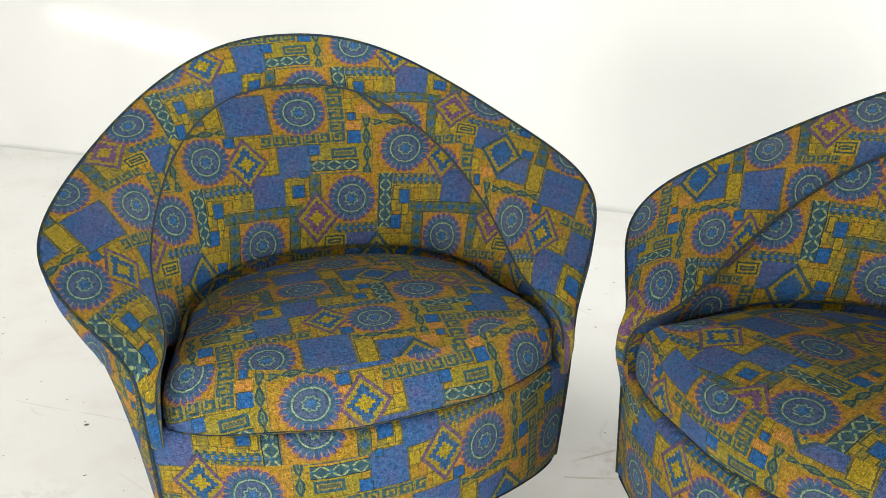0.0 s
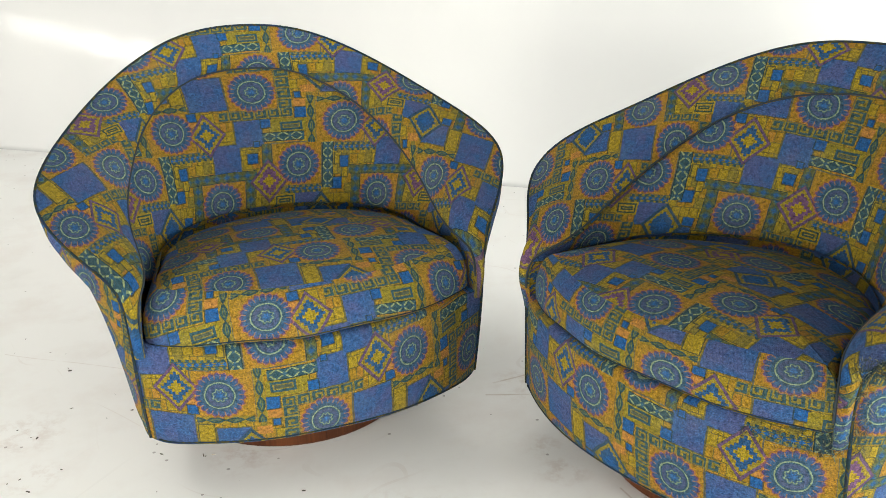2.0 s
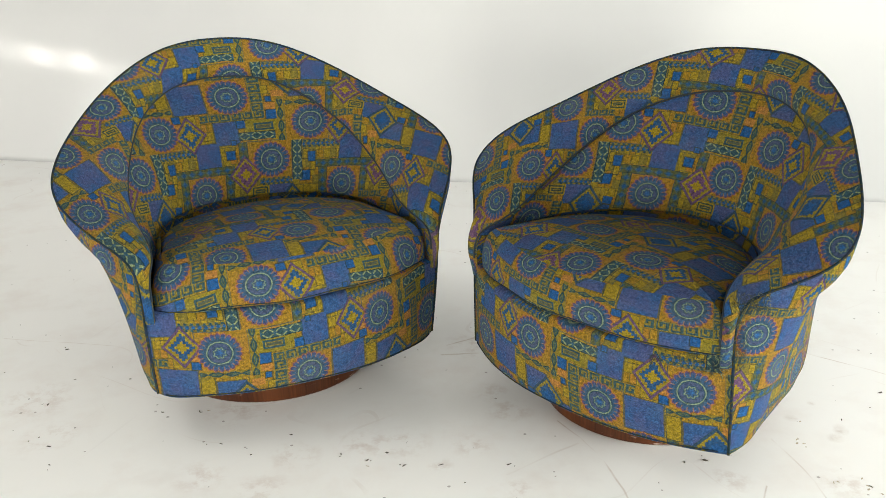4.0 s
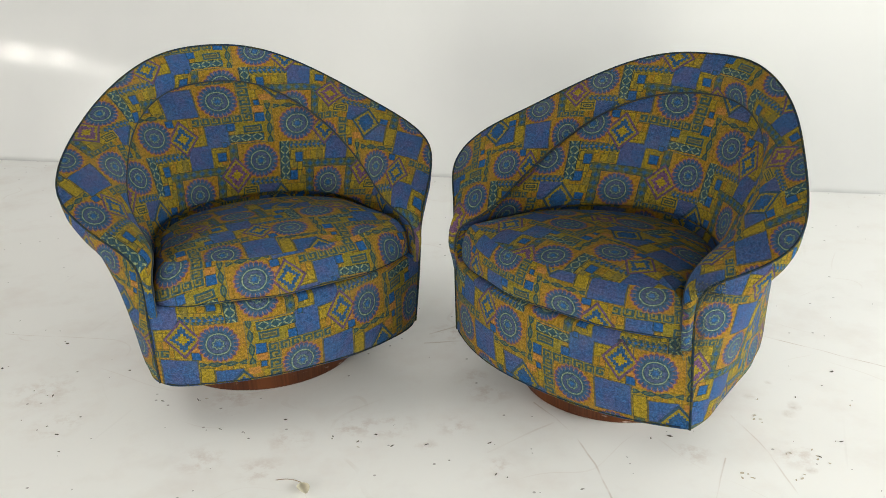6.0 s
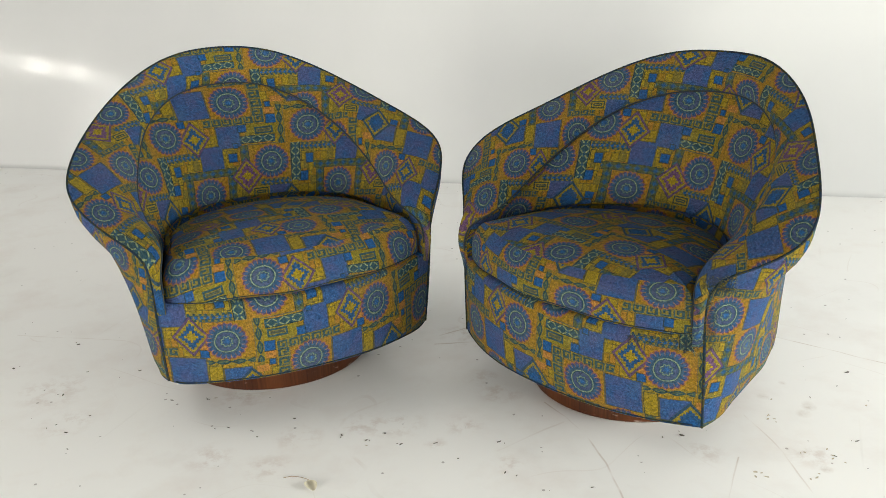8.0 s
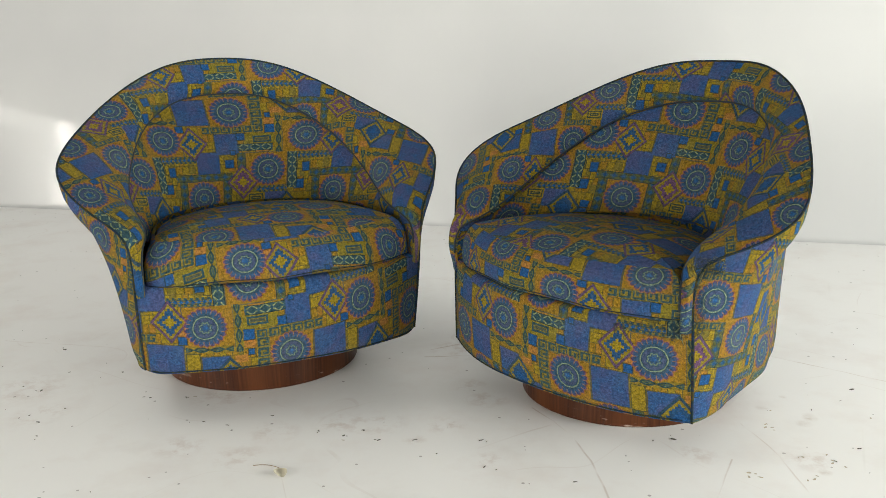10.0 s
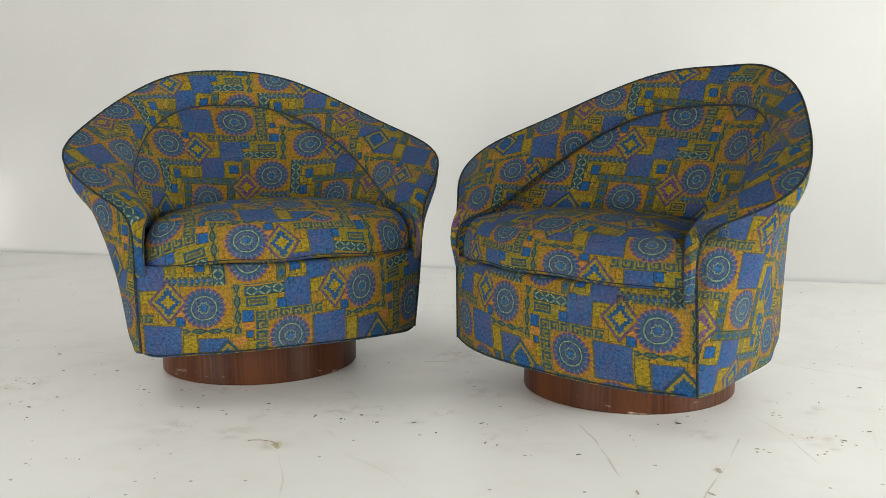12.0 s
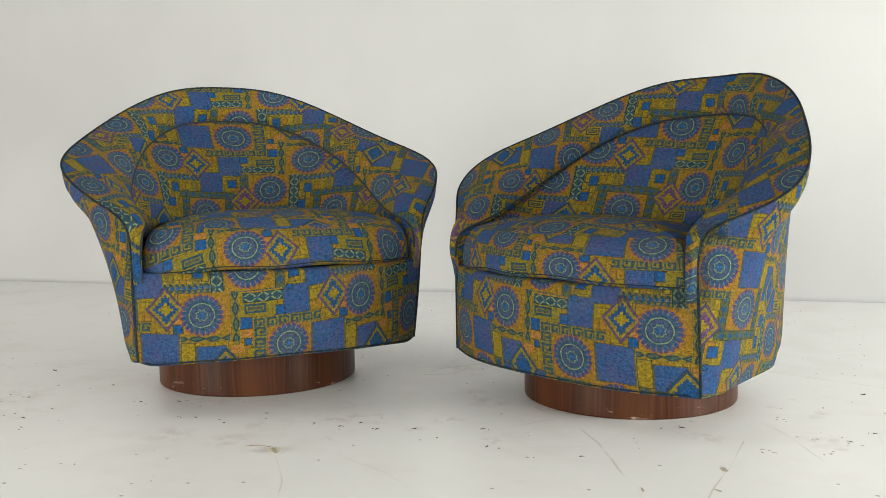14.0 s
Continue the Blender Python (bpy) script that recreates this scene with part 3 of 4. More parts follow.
# ---- the chairs ----
def tub_chair(place, label, ridge, seam, hem, foot, contact, plinth, radius, rail_top, lean, marks):
    """A swivel tub chair. ridge: the outer welt from the middle of the back to the front corner; seam: the inner edge of the rolled band;
    hem: the lower edge of the front; foot: the lower edge of the shell; marks: where the woven design sits on each panel, in mm."""
    chair = new("tub_chair")
    tagged(chair, label, "armchair", "pair of tub chairs")
    corner = 7  # the ridge's point where the welt turns down the front
    N = 121
    whole = spline(mirrored(ridge), 1201)
    cut = [int(np.argmin(np.linalg.norm(whole - np.array(ridge[k]), axis=1))) for k in (8, corner)]
    w_all = even(whole[1200 - cut[0]:cut[0] + 1], N)
    s_all = spline(mirrored(seam), N)
    # rolled band of the back and arms
    tang = np.gradient(w_all, axis=0)
    across = s_all - w_all
    nrm = np.cross(across, tang)
    nrm /= np.linalg.norm(nrm, axis=1)[:, None]
    if nrm[N // 2, 2] < 0:
        nrm = -nrm
    flat_w, flat_s = unrolled(w_all, s_all)
    wide = np.linalg.norm(across, axis=1)
    rows, uvs = [], []
    steps = np.linspace(0, 1, 17)
    for i in range(N):
        puff = max(0.012, 0.018 * min(1.0, wide[i] / 0.12)) * (1 - 0.7 * smooth01(abs(i - N // 2) / (N // 2), 0.93, 1.0))
        row, uv = [], []
        for t in steps:
            b = puff * (math.sin(math.pi * t ** 1.25) ** 0.75 if 0 < t < 1 else 0.0) * (0.75 + 0.55 * t)
            row.append(w_all[i] + across[i] * t + nrm[i] * b)
            uv.append(lay(marks["band"], *(flat_w[i] * (1 - t) + flat_s[i] * t)))
        d = across[i] / wide[i]
        fade = 1 - smooth01(abs(i - N // 2) / (N // 2), 0.76, 0.90)
        for a, b in ((0.004 * fade, -0.006 * fade - 0.001), (0.001, -0.002 - 0.012 * fade), (-0.012 * fade, -0.004 - 0.016 * fade), (-0.03 * fade, -0.008 - 0.014 * fade)):
            row.append(s_all[i] + d * a + nrm[i] * b)
            uv.append((uv[-1][0], uv[-1][1] + 0.008))
        rows.append(row)
        uvs.append(uv)
    for k in (0, -1):
        shut = (w_all[k] + s_all[k]) / 2 + np.array([0, 0.012, -0.004])
        lip = [np.array(q) * 0.45 + shut * 0.55 + np.array([0, 0, -0.002]) for q in rows[k]]
        fold = [shut] * len(rows[k])
        if k == 0:
            rows, uvs = [fold, lip] + rows, [uvs[0], uvs[0]] + uvs
        else:
            rows, uvs = rows + [lip, fold], uvs + [uvs[-1], uvs[-1]]
    band = grid_object("rolled_band", rows, FABRIC, chair, uvs, "padded band rolled over the back and arms", True)
    # inside of the back and arms
    centre = np.array([0, 0.10])
    rows, uvs = [], []
    touch = spline(mirrored(contact), N)
    tops, runs = [], []
    for i in range(N):
        d = across[i] / wide[i]
        fade = 1 - smooth01(abs(i - N // 2) / (N // 2), 0.76, 0.90)
        top = s_all[i] - d * (0.010 * fade - 0.001) - nrm[i] * (0.012 * fade + 0.001)
        zc = min(marks["seat_low"], top[2] - 0.015)
        tops.append(top)
        runs.append(np.array([touch[i][0], touch[i][1], zc]) - top)
    flat_t, flat_b = unrolled(tops, [p + r for p, r in zip(tops, runs)])
    for i in range(N):
        top, run = tops[i], runs[i]
        drop = np.linalg.norm(run)
        row, uv = [], []
        for t in np.linspace(0, 1.6, 19):
            p = top + run * t
            inward = centre - p[:2]
            inward /= np.linalg.norm(inward)
            puff = 0.012 * math.sin(math.pi * min(t, 1.0)) * min(1.0, drop / 0.2)
            row.append((p[0] + inward[0] * puff, p[1] + inward[1] * puff, p[2]))
            uv.append(lay(marks["back"], *(flat_t[i] * (1 - t) + flat_b[i] * t)))
        rows.append(row)
        uvs.append(uv)
    grid_object("inner_back", rows, FABRIC, chair, uvs, "smooth upholstered inside of the back", True)
    inner_low = touch
    # outside shell
    w_shell = even(whole[1200 - cut[1]:cut[1] + 1], N)
    f_shell = spline(mirrored(foot), N)
    front_edge = even(whole[cut[1]:], 25)
    rows = []
    for i in range(N):
        w, f = w_shell[i], f_shell[i]
        u = abs(i - N // 2) / (N // 2)
        g1 = smooth01(u, 0.80, 1.0)
        out = f_shell[i][:2] - np.array([0, 0.22])
        out /= np.linalg.norm(out)
        row = []
        for t in np.linspace(0, 1, 25):
            s = 1 - t
            z = f[2] + (w[2] - f[2]) * s
            k = (1 - g1) * (0.42 * s + 0.58 * s ** 2.6) + g1 * s
            xy = f[:2] + (w[:2] - f[:2]) * k
            xy = xy + out * (1 - g1) * (0.014 * math.sin(math.pi * min(1, t / 0.20)) - 0.012 * smooth01(t, 0.86, 1.0) ** 2)
            if g1 > 0:
                e = front_edge[int(round(t * 24))] * np.array([np.sign(w[0]), 1, 1])
                g2 = smooth01(u, 0.90, 1.0)
                xy = xy * (1 - g2) + e[:2] * g2
                z = z * (1 - g2) + e[2] * g2
            row.append((xy[0], xy[1], z))
        rows.append(row)
    # the cloth of each half starts from its front corner
    net = np.array(rows)
    step = np.linalg.norm(np.diff(net, axis=0), axis=2)
    run_l = np.vstack([np.zeros((1, 25)), np.cumsum(step, axis=0)])
    run_r = run_l - run_l[-1]
    uvs = [[lay(marks["side"], run_r[i, j] if i > N // 2 else run_l[i, j], -net[i, j, 2]) for j in range(25)] for i in range(N)]
    shell = grid_object("outer_shell", rows, FABRIC, chair, uvs, "flared upholstered outside of the tub")
    # front rail
    h_line = spline(mirrored(hem), 81)
    arc = lengths(h_line)
    arc -= arc[40]
    rows, uvs = [], []
    for i in range(81):
        row, uv = [], []
        for a, b in ((0.03, 0.001), (0.012, -0.001), (0.004, 0.0)):
            row.append((h_line[i][0] * (1 - a), h_line[i][1] + a, h_line[i][2] + b))
            uv.append(lay(marks["rail"], arc[i], a - h_line[i][2]))
        for t in np.linspace(0, 1, 13):
            k = smooth01(abs(i - 40) / 40, 0.78, 1.0)
            bulge = (0.008 * math.sin(math.pi * t) + 0.003 * (t > 0)) * (1 - k)
            z = h_line[i][2] + (rail_top - h_line[i][2]) * t
            fore = lean * (1 - k) + (hem[-1][1] - ridge[8][1]) * k
            side = 1 + (ridge[8][0] / hem[-1][0] - 1) * k * t
            row.append((h_line[i][0] * side, h_line[i][1] - fore * t - bulge, z))
            uv.append(lay(marks["rail"], arc[i], -z))
        for a, b in ((0.012, 0.004), (0.05, 0.002), (0.12, 0.0)):
            row.append((h_line[i][0] * (1 - a * 0.5), h_line[i][1] - lean + a, rail_top + b))
            uv.append((uv[-1][0], uv[-1][1] + a * 0.6))
        rows.append(row)
        uvs.append(uv)
    rail = grid_object("front_rail", rows, FABRIC, chair, uvs, "bowed front below the seat cushion")
    # dust cover: unseen sheet that closes the body and stops light from below
    loop = [(p[0] * 0.96, p[1] * 0.96 + 0.01, p[2] + 0.006) for p in h_line] + [(p[0] * 0.94, p[1] * 0.94 + 0.015, p[2] + 0.006) for p in f_shell[::-1][1:-1]]
    mesh_object("dust_cover", loop, [tuple(range(len(loop)))], LINING, chair, None, False, "black cloth under the body")
    # welts
    w_line = even(whole[1200 - cut[1]:cut[1] + 1], 161)
    tube_object("back_welt", w_line, 0.0023, PIPING, band, 8, "dark piping along the top edge")
    # seam line as a dark tube, which also gives the shade under the lip
    tube_object("inner_seam_shade", [s_all[i] + across[i] / wide[i] * 0.002 - nrm[i] * 0.0022 for i in range(3, N - 3)], 0.0020, SEAM_SHADE, band, 6, "inner seam line, dark for the shade under the band")
    for side in (-1, 1):
        e = front_edge * np.array([side, 1, 1])
        tube_object("front_welt", e, 0.0026, PIPING, shell, 8, "dark piping down the front corner")
    tube_object("hem_welt", (h_line + np.array([0, -0.0015, 0.004]))[2:-2], 0.0017, PIPING, rail, 8, "dark piping along the lower edge")
    # swivel base
    (cx, cy), rad, high = plinth, radius, min(h_line[:, 2].min(), f_shell[:, 2].min()) + 0.016
    prof = [(0.0, 0.0), (rad - 0.004, 0.0), (rad - 0.001, 0.0015), (rad, 0.004), (rad, high * 0.5), (rad, high - 0.002), (rad - 0.003, high), (0.0, high)]
    verts, uvs, faces = [], [], []
    seg = 96
    for r, z in prof:
        for a in range(seg + 1):
            w = 2 * math.pi * a / seg
            verts.append((cx + r * math.cos(w), cy + r * math.sin(w), z))
            uvs.append((rad * w, z if r > 0.05 else z + r))
    for i in range(len(prof) - 1):
        for a in range(seg):
            b = i * (seg + 1) + a
            faces.append((b, b + 1, b + seg + 2, b + seg + 1))
    mesh_object("swivel_base", verts, faces, WALNUT, chair, uvs, False, "round walnut veneer base with paint scuffs")
    chair.matrix_world = place
    # loose seat cushion
    cushion = new("seat_cushion")
    tagged(cushion, "loose patterned blue and gold seat cushion " + marks["cushion_note"], "cushion", "seat cushions")
    lip = mirrored([(q[0] * 0.962, q[1] * 0.90 - 0.018) for q in hem])
    front = spline([(x * (1 - 2.4 * marks["slip"] * (x < -0.2)), y + marks["slip"] * max(0.0, -x) / 0.31) for x, y in lip], 61)
    sel = [i for i in range(N) if inner_low[i][1] > max(front[0][1], front[-1][1]) + 0.03]
    back = even(np.array([inner_low[i][:2] for i in sel]), 81)
    push = (back - centre) / np.linalg.norm(back - centre, axis=1)[:, None]
    back = back + push * (0.017 * smooth01(back[:, 1], 0.08, 0.24) - 0.005)[:, None]
    ring = np.vstack([front, back[::-1]])
    ring = even(np.vstack([ring, ring[:1]]), 181)[:-1]
    for _ in range(4):
        ring = (np.roll(ring, 1, 0) + ring * 2 + np.roll(ring, -1, 0)) / 4
    hub = np.array([0.0, 0.12])
    base_z, top_z = rail_top + 0.001, marks["seat_top"]
    start = int(np.argmin(np.abs(ring[:, 0]) + (ring[:, 1] > 0) * 9))
    ring = np.roll(ring, -start, 0)
    arc = lengths(np.vstack([ring, ring[:1]]))
    along = np.roll(ring, -1, 0) - np.roll(ring, 1, 0)
    inwards = np.stack([-along[:, 1], along[:, 0]], 1)
    inwards *= np.sign(np.sum(inwards * (hub - ring), axis=1))[:, None]
    for _ in range(6):
        inwards = (np.roll(inwards, 1, 0) + inwards * 2 + np.roll(inwards, -1, 0)) / 4
    inwards /= np.linalg.norm(inwards, axis=1)[:, None]
    tall = top_z - base_z
    side_prof = [(0.10, 0.005), (0.028, 0.005), (0.009, 0.006), (0.001, 0.013), (0.0, 0.28 * tall), (0.002, 0.46 * tall), (0.009, 0.64 * tall), (0.019, 0.78 * tall), (0.032, 0.88 * tall)]
    rows, uvs = [], []
    n = len(ring)
    for i in range(n + 1):
        j = i % n
        a = arc[i] if i <= n // 2 else arc[i] - arc[-1]
        row, uv = [], []
        for inset, h in side_prof:
            sag = 0.002 * math.sin(ring[j][0] * 31.0) * (h < 0.4 * tall)
            sag -= 0.009 * smooth01(abs(ring[j][0]), 0.10, 0.27) * (1 - smooth01(ring[j][1], -0.03, 0.05)) * (1 - smooth01(h, 0.1 * tall, 0.7 * tall))
            snug = 1 - 0.35 * float(smooth01(ring[j][1], -0.03, 0.08)) if h > 0.5 * tall else 1.0
            xy = ring[j] + inwards[j] * inset * snug
            row.append((xy[0], xy[1], base_z + h + sag))
            uv.append(lay(marks["cushion"], a, -base_z - h - (0.5 * inset if h > 0.5 * tall else 0)))
        rows.append(row)
        uvs.append(uv)
    boxing = grid_object("boxing", rows, FABRIC, cushion, uvs, "rounded front and sides")
    bottom = [r[3] for r, q in zip(rows[:n], ring) if q[1] < front[-1][1] - 0.004]
    bottom.sort(key=lambda q: q[0])
    # dark tube in place of the shadow gap under the cushion's front edge
    tube_object("lower_edge_shade", np.array(bottom), 0.0011, PIPING, boxing, 6, "thin dark strip for the shadow under the lower edge")
    edge = np.array([r[-1] for r in rows[:n]])
    rows, uvs = [], []
    for t in np.linspace(0, 1, 22) ** 1.3:
        row, uv = [], []
        for i in range(n + 1):
            p = edge[i % n]
            xy = p[:2] * (1 - t) + hub * t
            dome = marks["dome"] * (1 - (1 - t) ** 3) - 0.020 * smooth01(xy[1], 0.05, 0.40)
            z = p[2] + dome - 0.006 * smooth01(p[1], 0.0, 0.12) * math.exp(-(t / 0.04) ** 2)
            row.append((xy[0], xy[1], z))
            uv.append(lay(marks["seat"], xy[0], -xy[1]))
        rows.append(row)
        uvs.append(uv)
    grid_object("top_panel", rows, FABRIC, cushion, uvs, "slightly crowned top", True)
    cushion.matrix_world = place
    return chair


# where the design lies on each panel
LEFT_CLOTH = dict(
    back=((0.227, 0.791, -0.043, -0.121, 0.634, 0.325), (-0.002, -0.011, 0.943, -0.716, -0.068, -0.066)),
    band=((-0.060, 0.901, -0.044, 0.058, 0.376, 0.065), (0.111, 0.020, 1.171, -0.471, -0.101, -0.349)),
    rail=((-0.128, -1.029, 0.008, -0.144, 0.013, -0.002), (-0.081, -0.039, -0.999, -0.091, 0.153, 0.019)),
    cushion=((0.486, 1.022, -0.034, 0.068, 0.036, 0.074), (0.496, 0.011, 1.022, -0.483, -0.049, 0.022)),
    seat=((0.076, -1.085, 0.010, 0.086, 0.120, -0.078), (0.146, 0.057, -1.355, -0.356, 0.127, -0.060)),
    side=((0.209, 0.806, -0.225, -0.397, -0.951, 0.028), (-0.293, -0.113, -1.126, 0.044, -0.002, -0.005)))
RIGHT_CLOTH = dict(
    back=((0.300, 0.842, -0.068, -0.058, 0.450, 0.061), (0.020, -0.067, 0.998, -0.746, 0.161, 0.043)),
    band=((0.556, 0.860, 0.166, -0.260, 0.873, -0.006), (-0.190, -0.094, 1.267, -0.680, 0.046, -0.389)),
    rail=((0.348, -1.005, 0.002, -0.059, 0.028, 0.012), (-0.086, 0.034, -1.046, 0.018, -0.060, -0.005)),
    cushion=((0.323, 0.985, -0.004, 0.064, 0.052, 0.010), (0.497, -0.000, 1.120, 0.022, 0.080, -0.170)),
    seat=((0.299, 0.984, 0.098, 0.111, 0.045, 0.004), (0.186, -0.027, 1.294, 0.151, 0.057, -0.005)),
    side=((0.209, 0.806, -0.225, -0.397, -0.951, 0.028), (-0.293, -0.113, -1.126, 0.044, -0.002, -0.005)))
LEFT = dict(
    ridge=[(0.0, 0.603, 0.723), (0.135, 0.567, 0.708), (0.272, 0.478, 0.645), (0.370, 0.347, 0.576), (0.416, 0.221, 0.533), (0.419, 0.125, 0.491), (0.361, 0.026, 0.432), (0.317, -0.029, 0.386), (0.309, -0.024, 0.274), (0.302, -0.001, 0.110)],
    seam=[(0.0, 0.585, 0.634), (0.108, 0.555, 0.624), (0.201, 0.467, 0.578), (0.257, 0.337, 0.513), (0.281, 0.221, 0.446), (0.274, 0.098, 0.406), (0.277, 0.01, 0.388), (0.291, -0.032, 0.362), (0.293, -0.036, 0.276)],
    hem=[(0.0, -0.113, 0.117), (0.116, -0.099, 0.114), (0.224, -0.055, 0.108), (0.282, -0.016, 0.1035), (0.302, -0.001, 0.110)],
    foot=[(0.0, 0.575, 0.102), (0.15, 0.55, 0.102), (0.245, 0.46, 0.102), (0.291, 0.33, 0.102), (0.308, 0.185, 0.102), (0.315, 0.053, 0.102), (0.308, 0.018, 0.1035), (0.302, -0.001, 0.110)],
    contact=[(0.0, 0.375), (0.118, 0.348), (0.215, 0.255), (0.262, 0.13), (0.285, 0.03), (0.296, -0.022)],
    plinth=(0.003, 0.271), radius=0.233, rail_top=0.290, lean=0.002,
    marks=dict(LEFT_CLOTH, seat_top=0.392, seat_low=0.368, dome=0.032, slip=0.0, cushion_note="with a crowned top"))
RIGHT = dict(
    ridge=[(0.0, 0.556, 0.702), (0.124, 0.519, 0.695), (0.254, 0.427, 0.643), (0.355, 0.297, 0.572), (0.42, 0.192, 0.516), (0.434, 0.124, 0.458), (0.371, 0.054, 0.404), (0.326, 0.012, 0.369), (0.32, 0.005, 0.257), (0.324, 0.009, 0.0825)],
    seam=[(0.0, 0.533, 0.615), (0.105, 0.499, 0.607), (0.206, 0.414, 0.565), (0.265, 0.296, 0.492), (0.279, 0.18, 0.430), (0.272, 0.09, 0.394), (0.282, 0.03, 0.371), (0.300, -0.006, 0.345), (0.304, -0.010, 0.254)],
    hem=[(0.0, -0.085, 0.088), (0.121, -0.074, 0.086), (0.233, -0.038, 0.083), (0.324, 0.009, 0.0825)],
    foot=[(0.0, 0.53, 0.082), (0.14, 0.505, 0.082), (0.235, 0.43, 0.082), (0.284, 0.34, 0.082), (0.306, 0.234, 0.082), (0.330, 0.07, 0.082), (0.324, 0.009, 0.0825)],
    contact=[(0.0, 0.386), (0.10, 0.363), (0.192, 0.288), (0.252, 0.19), (0.280, 0.10), (0.293, 0.04), (0.306, -0.006)],
    plinth=(-0.002, 0.2245), radius=0.227, rail_top=0.273, lean=0.004,
    marks=dict(RIGHT_CLOTH, seat_top=0.375, seat_low=0.36, dome=0.032, slip=0.014, cushion_note="with a frayed corner"))
left_chair = tub_chair(pose(-0.118, 1.137, 0, 0, 0, 18.153), "blue and gold geometric tub armchair on walnut base", **LEFT)
right_chair = tub_chair(pose(0.4430, 0.9443, 0, 0, 0, -55.78), "blue and gold tub armchair with frayed arm front", **RIGHT)


# ---- debris on the floor ----
def floor_debris():
    """Paint flakes, grit and thread ends, each a small uneven chip lying on the floor."""
    rng = random.Random(7)
    spots = [(-0.72, 1.52), (-0.53, 1.33), (-0.69, 1.24), (-0.66, 1.35), (-0.35, 1.15), (-0.43, 1.16), (-0.62, 0.99), (-0.64, 1.06), (-0.67, 1.10), (-0.15, 1.02), (0.0, 0.90), (0.04, 0.92),
             (0.07, 0.87), (0.14, 0.86), (-0.05, 0.93), (-0.29, 1.01), (-0.85, 1.41), (1.11, 0.97), (0.97, 0.70), (0.90, 0.66), (0.64, 0.79), (0.60, 0.79), (0.27, 0.84), (0.41, 0.65), (0.26, 0.73), (0.97, 0.88)]
    spots = [(x, y, rng.uniform(8, 13)) for x, y in spots] + [(x + rng.uniform(-0.02, 0.02), y + rng.uniform(-0.02, 0.02), 4) for x, y in spots[::2]]
    flakes = [(0.62, 0.55, 20), (0.57, 0.46, 20), (0.46, 0.48, 18), (0.85, 0.83, 8), (0.84, 0.815, 10), (0.85, 0.80, 7), (0.83, 0.60, 9), (0.84, 0.61, 7), (0.74, 0.62, 10), (0.72, 0.625, 8), (-0.33, 1.15, 9), (0.0, 0.88, 9),
              (0.846, 0.828, 9), (0.853, 0.812, 8), (0.841, 0.682, 8), (0.85, 0.683, 7), (0.898, 0.685, 9), (0.897, 0.662, 10), (0.892, 0.653, 8), (0.907, 0.635, 8), (0.886, 0.89, 7), (1.067, 0.825, 8), (0.726, 0.639, 9), (0.736, 0.634, 8), (0.816, 0.598, 8)]
    for _ in range(150):
        spots.append((rng.uniform(-1.6, 1.9), rng.uniform(0.2, 2.6), rng.choice((2, 2.5, 3, 3, 4, 5))))

    def chips(name, group, material, label, lift):
        verts, faces = [], []
        for x, y, size in group:
            n, turn, thin = rng.randint(6, 9), rng.uniform(0, 6.28), rng.uniform(0.22, 0.6)
            base = len(verts)
            for z in (0.0002, lift * rng.uniform(0.6, 1.4)):
                for k in range(n):
                    w = 2 * math.pi * k / n
                    r = 0.0005 * size * rng.uniform(0.45, 1.3) * (1.0 if z < 0.0003 else 0.8)
                    a, b = r * math.cos(w), r * thin * math.sin(w)
                    verts.append((x + a * math.cos(turn) - b * math.sin(turn), y + a * math.sin(turn) + b * math.cos(turn), z))
            faces.append(tuple(base + n + k for k in range(n)))
            faces += [(base + k, base + (k + 1) % n, base + n + (k + 1) % n, base + n + k) for k in range(n)]
        ob = mesh_object(name, verts, faces, material, smooth=False)
        return tagged(ob, label, "debris", kind="stuff")

    chips("floor_grit", spots, plain_material("dark_grit", (0.10, 0.085, 0.075), 0.8, 0.3, 200.0), "dark specks of grit scattered over the floor", 0.0012)
    chips("paint_flakes", flakes, plain_material("beige_flake", (0.50, 0.44, 0.34), 0.5, 0.2, 90.0), "loose beige paint flakes on the floor", 0.0010)


floor_debris()


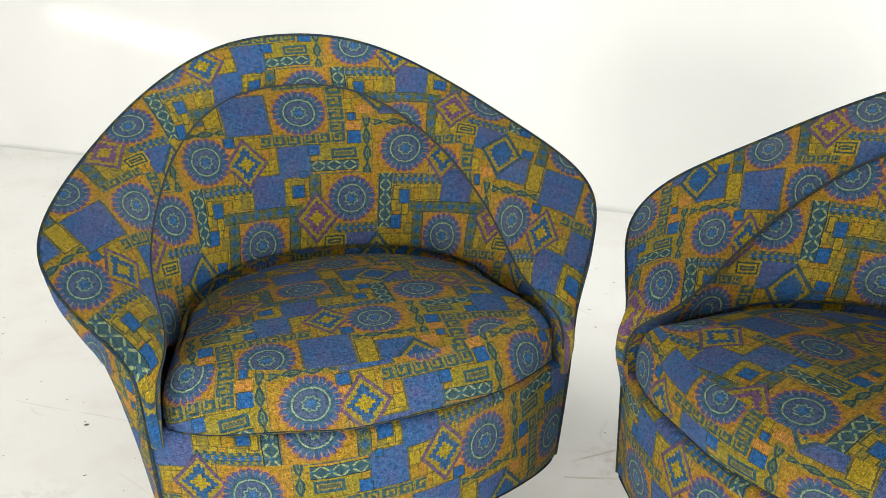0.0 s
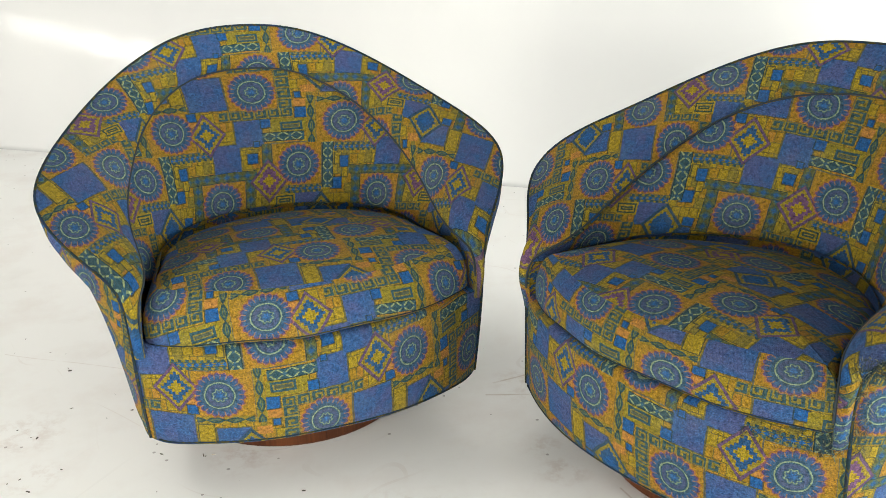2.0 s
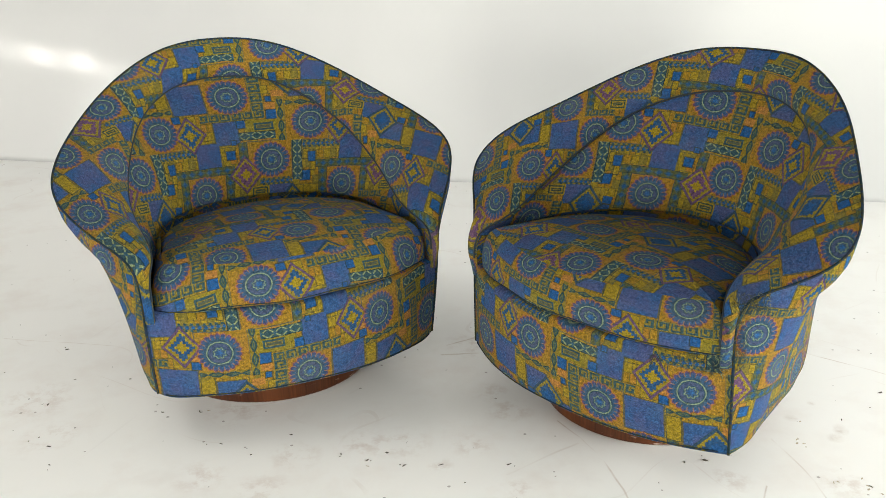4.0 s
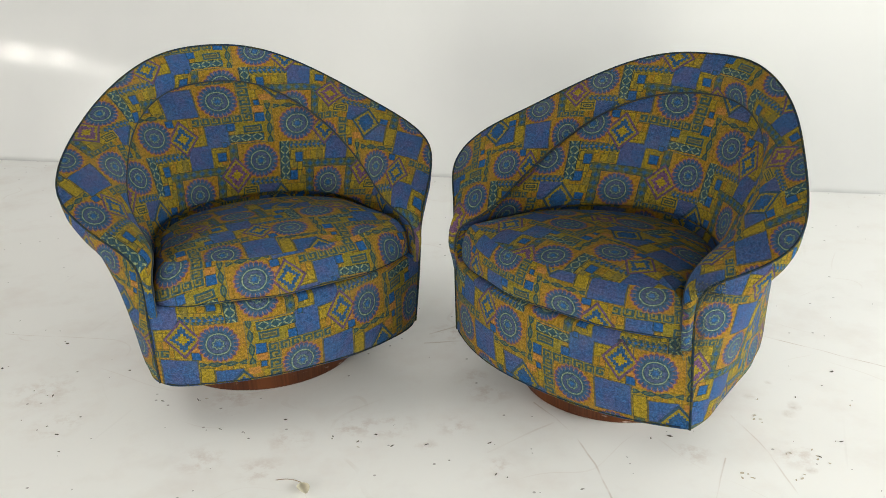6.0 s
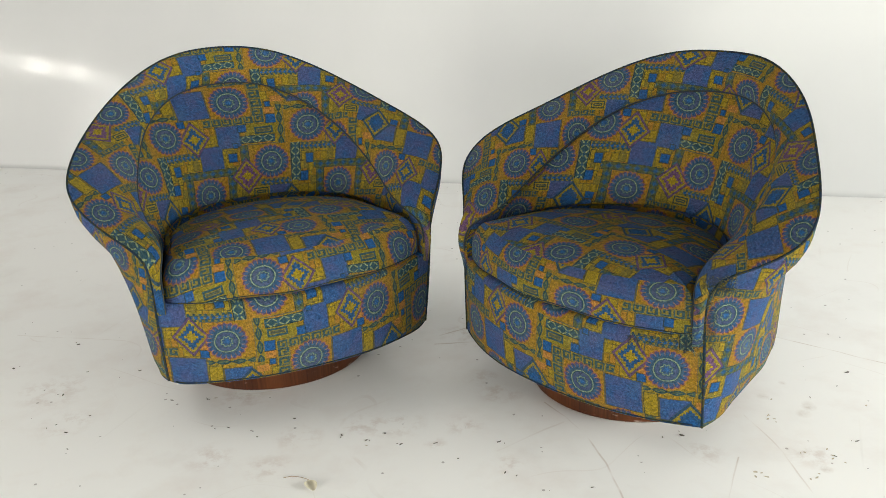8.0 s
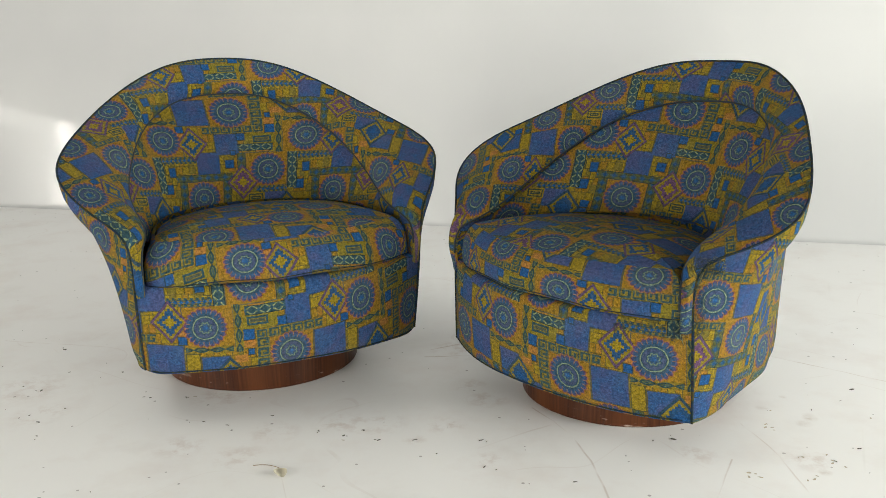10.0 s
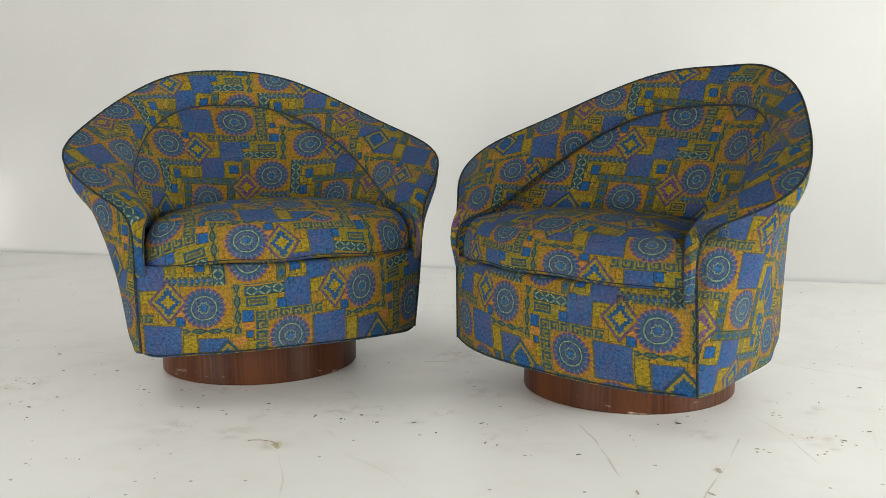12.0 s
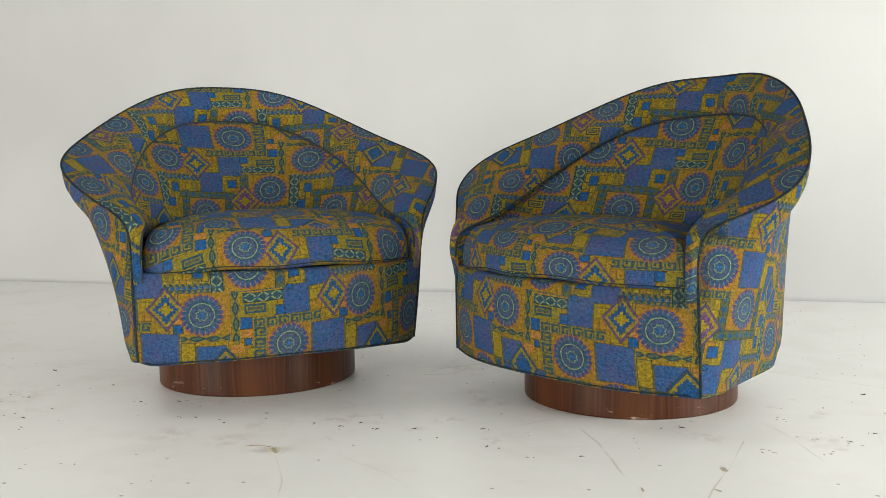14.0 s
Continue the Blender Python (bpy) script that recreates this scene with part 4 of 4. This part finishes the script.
def dry_leaf(place):
    """A dry petal-shaped leaf, curled a little, on its thin stalk."""
    leaf = new("dry_leaf")
    tagged(leaf, "dry beige leaf with a thin stalk lying on the floor", "leaf")
    tan = plain_material("dry_leaf_skin", (0.62, 0.57, 0.44), 0.6, 0.15, 120.0)
    verts, faces = [], []
    for lift in (0.0, 0.0006):
        for i in range(9):
            t = i / 8
            wide = 0.0120 * math.sin(math.pi * min(1.0, t * 0.92 + 0.05)) ** 0.8
            for k in (-1.0, -0.5, 0.0, 0.5, 1.0):
                verts.append((wide * k + 0.004 * t * t, -0.040 * t, 0.0012 + 0.004 * abs(k) * math.sin(math.pi * t) + 0.002 * t + lift))
    for i in range(8):
        for k in range(4):
            a = i * 5 + k
            faces += [(a, a + 5, a + 6, a + 1), (a + 45, a + 46, a + 51, a + 50)]
    rim = [i * 5 for i in range(9)] + [41, 42, 43] + [i * 5 + 4 for i in range(8, -1, -1)] + [3, 2, 1]
    faces += [(a, b, b + 45, a + 45) for a, b in zip(rim, rim[1:] + rim[:1])]
    mesh_object("blade", verts, faces, tan, leaf)
    stalk = spline([(0.0, 0.0, 0.0022), (-0.010, 0.012, 0.0016), (-0.026, 0.022, 0.0014), (-0.046, 0.026, 0.0010)], 20)
    tube_object("stalk", stalk, 0.0007, plain_material("dry_stalk", (0.30, 0.22, 0.15), 0.7, 0.2, 150.0), leaf, 6, "thin brown stalk")
    leaf.matrix_world = place


dry_leaf(pose(-0.118, 0.776, 0.0, 0, 0, 8))


def frayed_threads(parent, spots, count, seed, material, label):
    """Short loose yarn ends that stand off a worn edge. spots: boxes of x0, x1, y0, y1, z0, z1 in the chair's own measure."""
    rng = random.Random(seed)
    verts, faces = [], []
    for _ in range(count):
        x0, x1, y0, y1, z0, z1 = rng.choice(spots)
        f = rng.random()
        p = np.array([x0 + (x1 - x0) * f, y0 + (y1 - y0) * f, rng.uniform(z0, z1)])
        d = np.array([rng.uniform(-1, 1), rng.uniform(-0.9, 0.1), rng.uniform(-1.0, 0.5)])
        d /= np.linalg.norm(d)
        curl = np.array([rng.uniform(-1, 1), rng.uniform(-1, 1), rng.uniform(-1, 0.3)]) * 0.5
        long, rad = rng.uniform(0.004, 0.011), rng.uniform(0.0003, 0.0006)
        base = len(verts)
        for k in range(4):
            t = k / 3
            c = p + d * long * t + curl * long * t * t
            side = np.cross(d, (0.3, 0.5, 0.8))
            side /= np.linalg.norm(side)
            up = np.cross(d, side)
            for w in range(3):
                a = 2 * math.pi * w / 3
                verts.append(c + rad * (1 - 0.6 * t) * (side * math.cos(a) + up * math.sin(a)))
        for k in range(3):
            for w in range(3):
                a = base + k * 3
                faces.append((a + w, a + (w + 1) % 3, a + 3 + (w + 1) % 3, a + 3 + w))
    return mesh_object("frayed_threads", verts, faces, material, parent, None, True, label)


DARK_YARN = plain_material("dark_yarn", (0.016, 0.028, 0.034), 0.95, 0.3, 300.0)
PALE_YARN = plain_material("pale_yarn", (0.16, 0.17, 0.09), 0.95, 0.3, 300.0)
worn = [(0.20, 0.30, -0.062, -0.012, 0.240, 0.268), (0.29, 0.318, -0.016, -0.002, 0.24, 0.36), (0.318, 0.36, 0.0, 0.035, 0.365, 0.395), (0.322, 0.335, 0.004, 0.02, 0.25, 0.37)]
frayed_threads(right_chair, worn, 700, 3, DARK_YARN, "dark frayed yarn on the worn edge")
frayed_threads(right_chair, worn, 170, 4, PALE_YARN, "pale frayed yarn on the worn edge")
frayed_threads(left_chair, [(-0.315, -0.36, -0.03, 0.02, 0.38, 0.425), (-0.31, -0.318, -0.028, -0.032, 0.28, 0.385)], 110, 5, DARK_YARN, "dark frayed yarn on the arm welt")
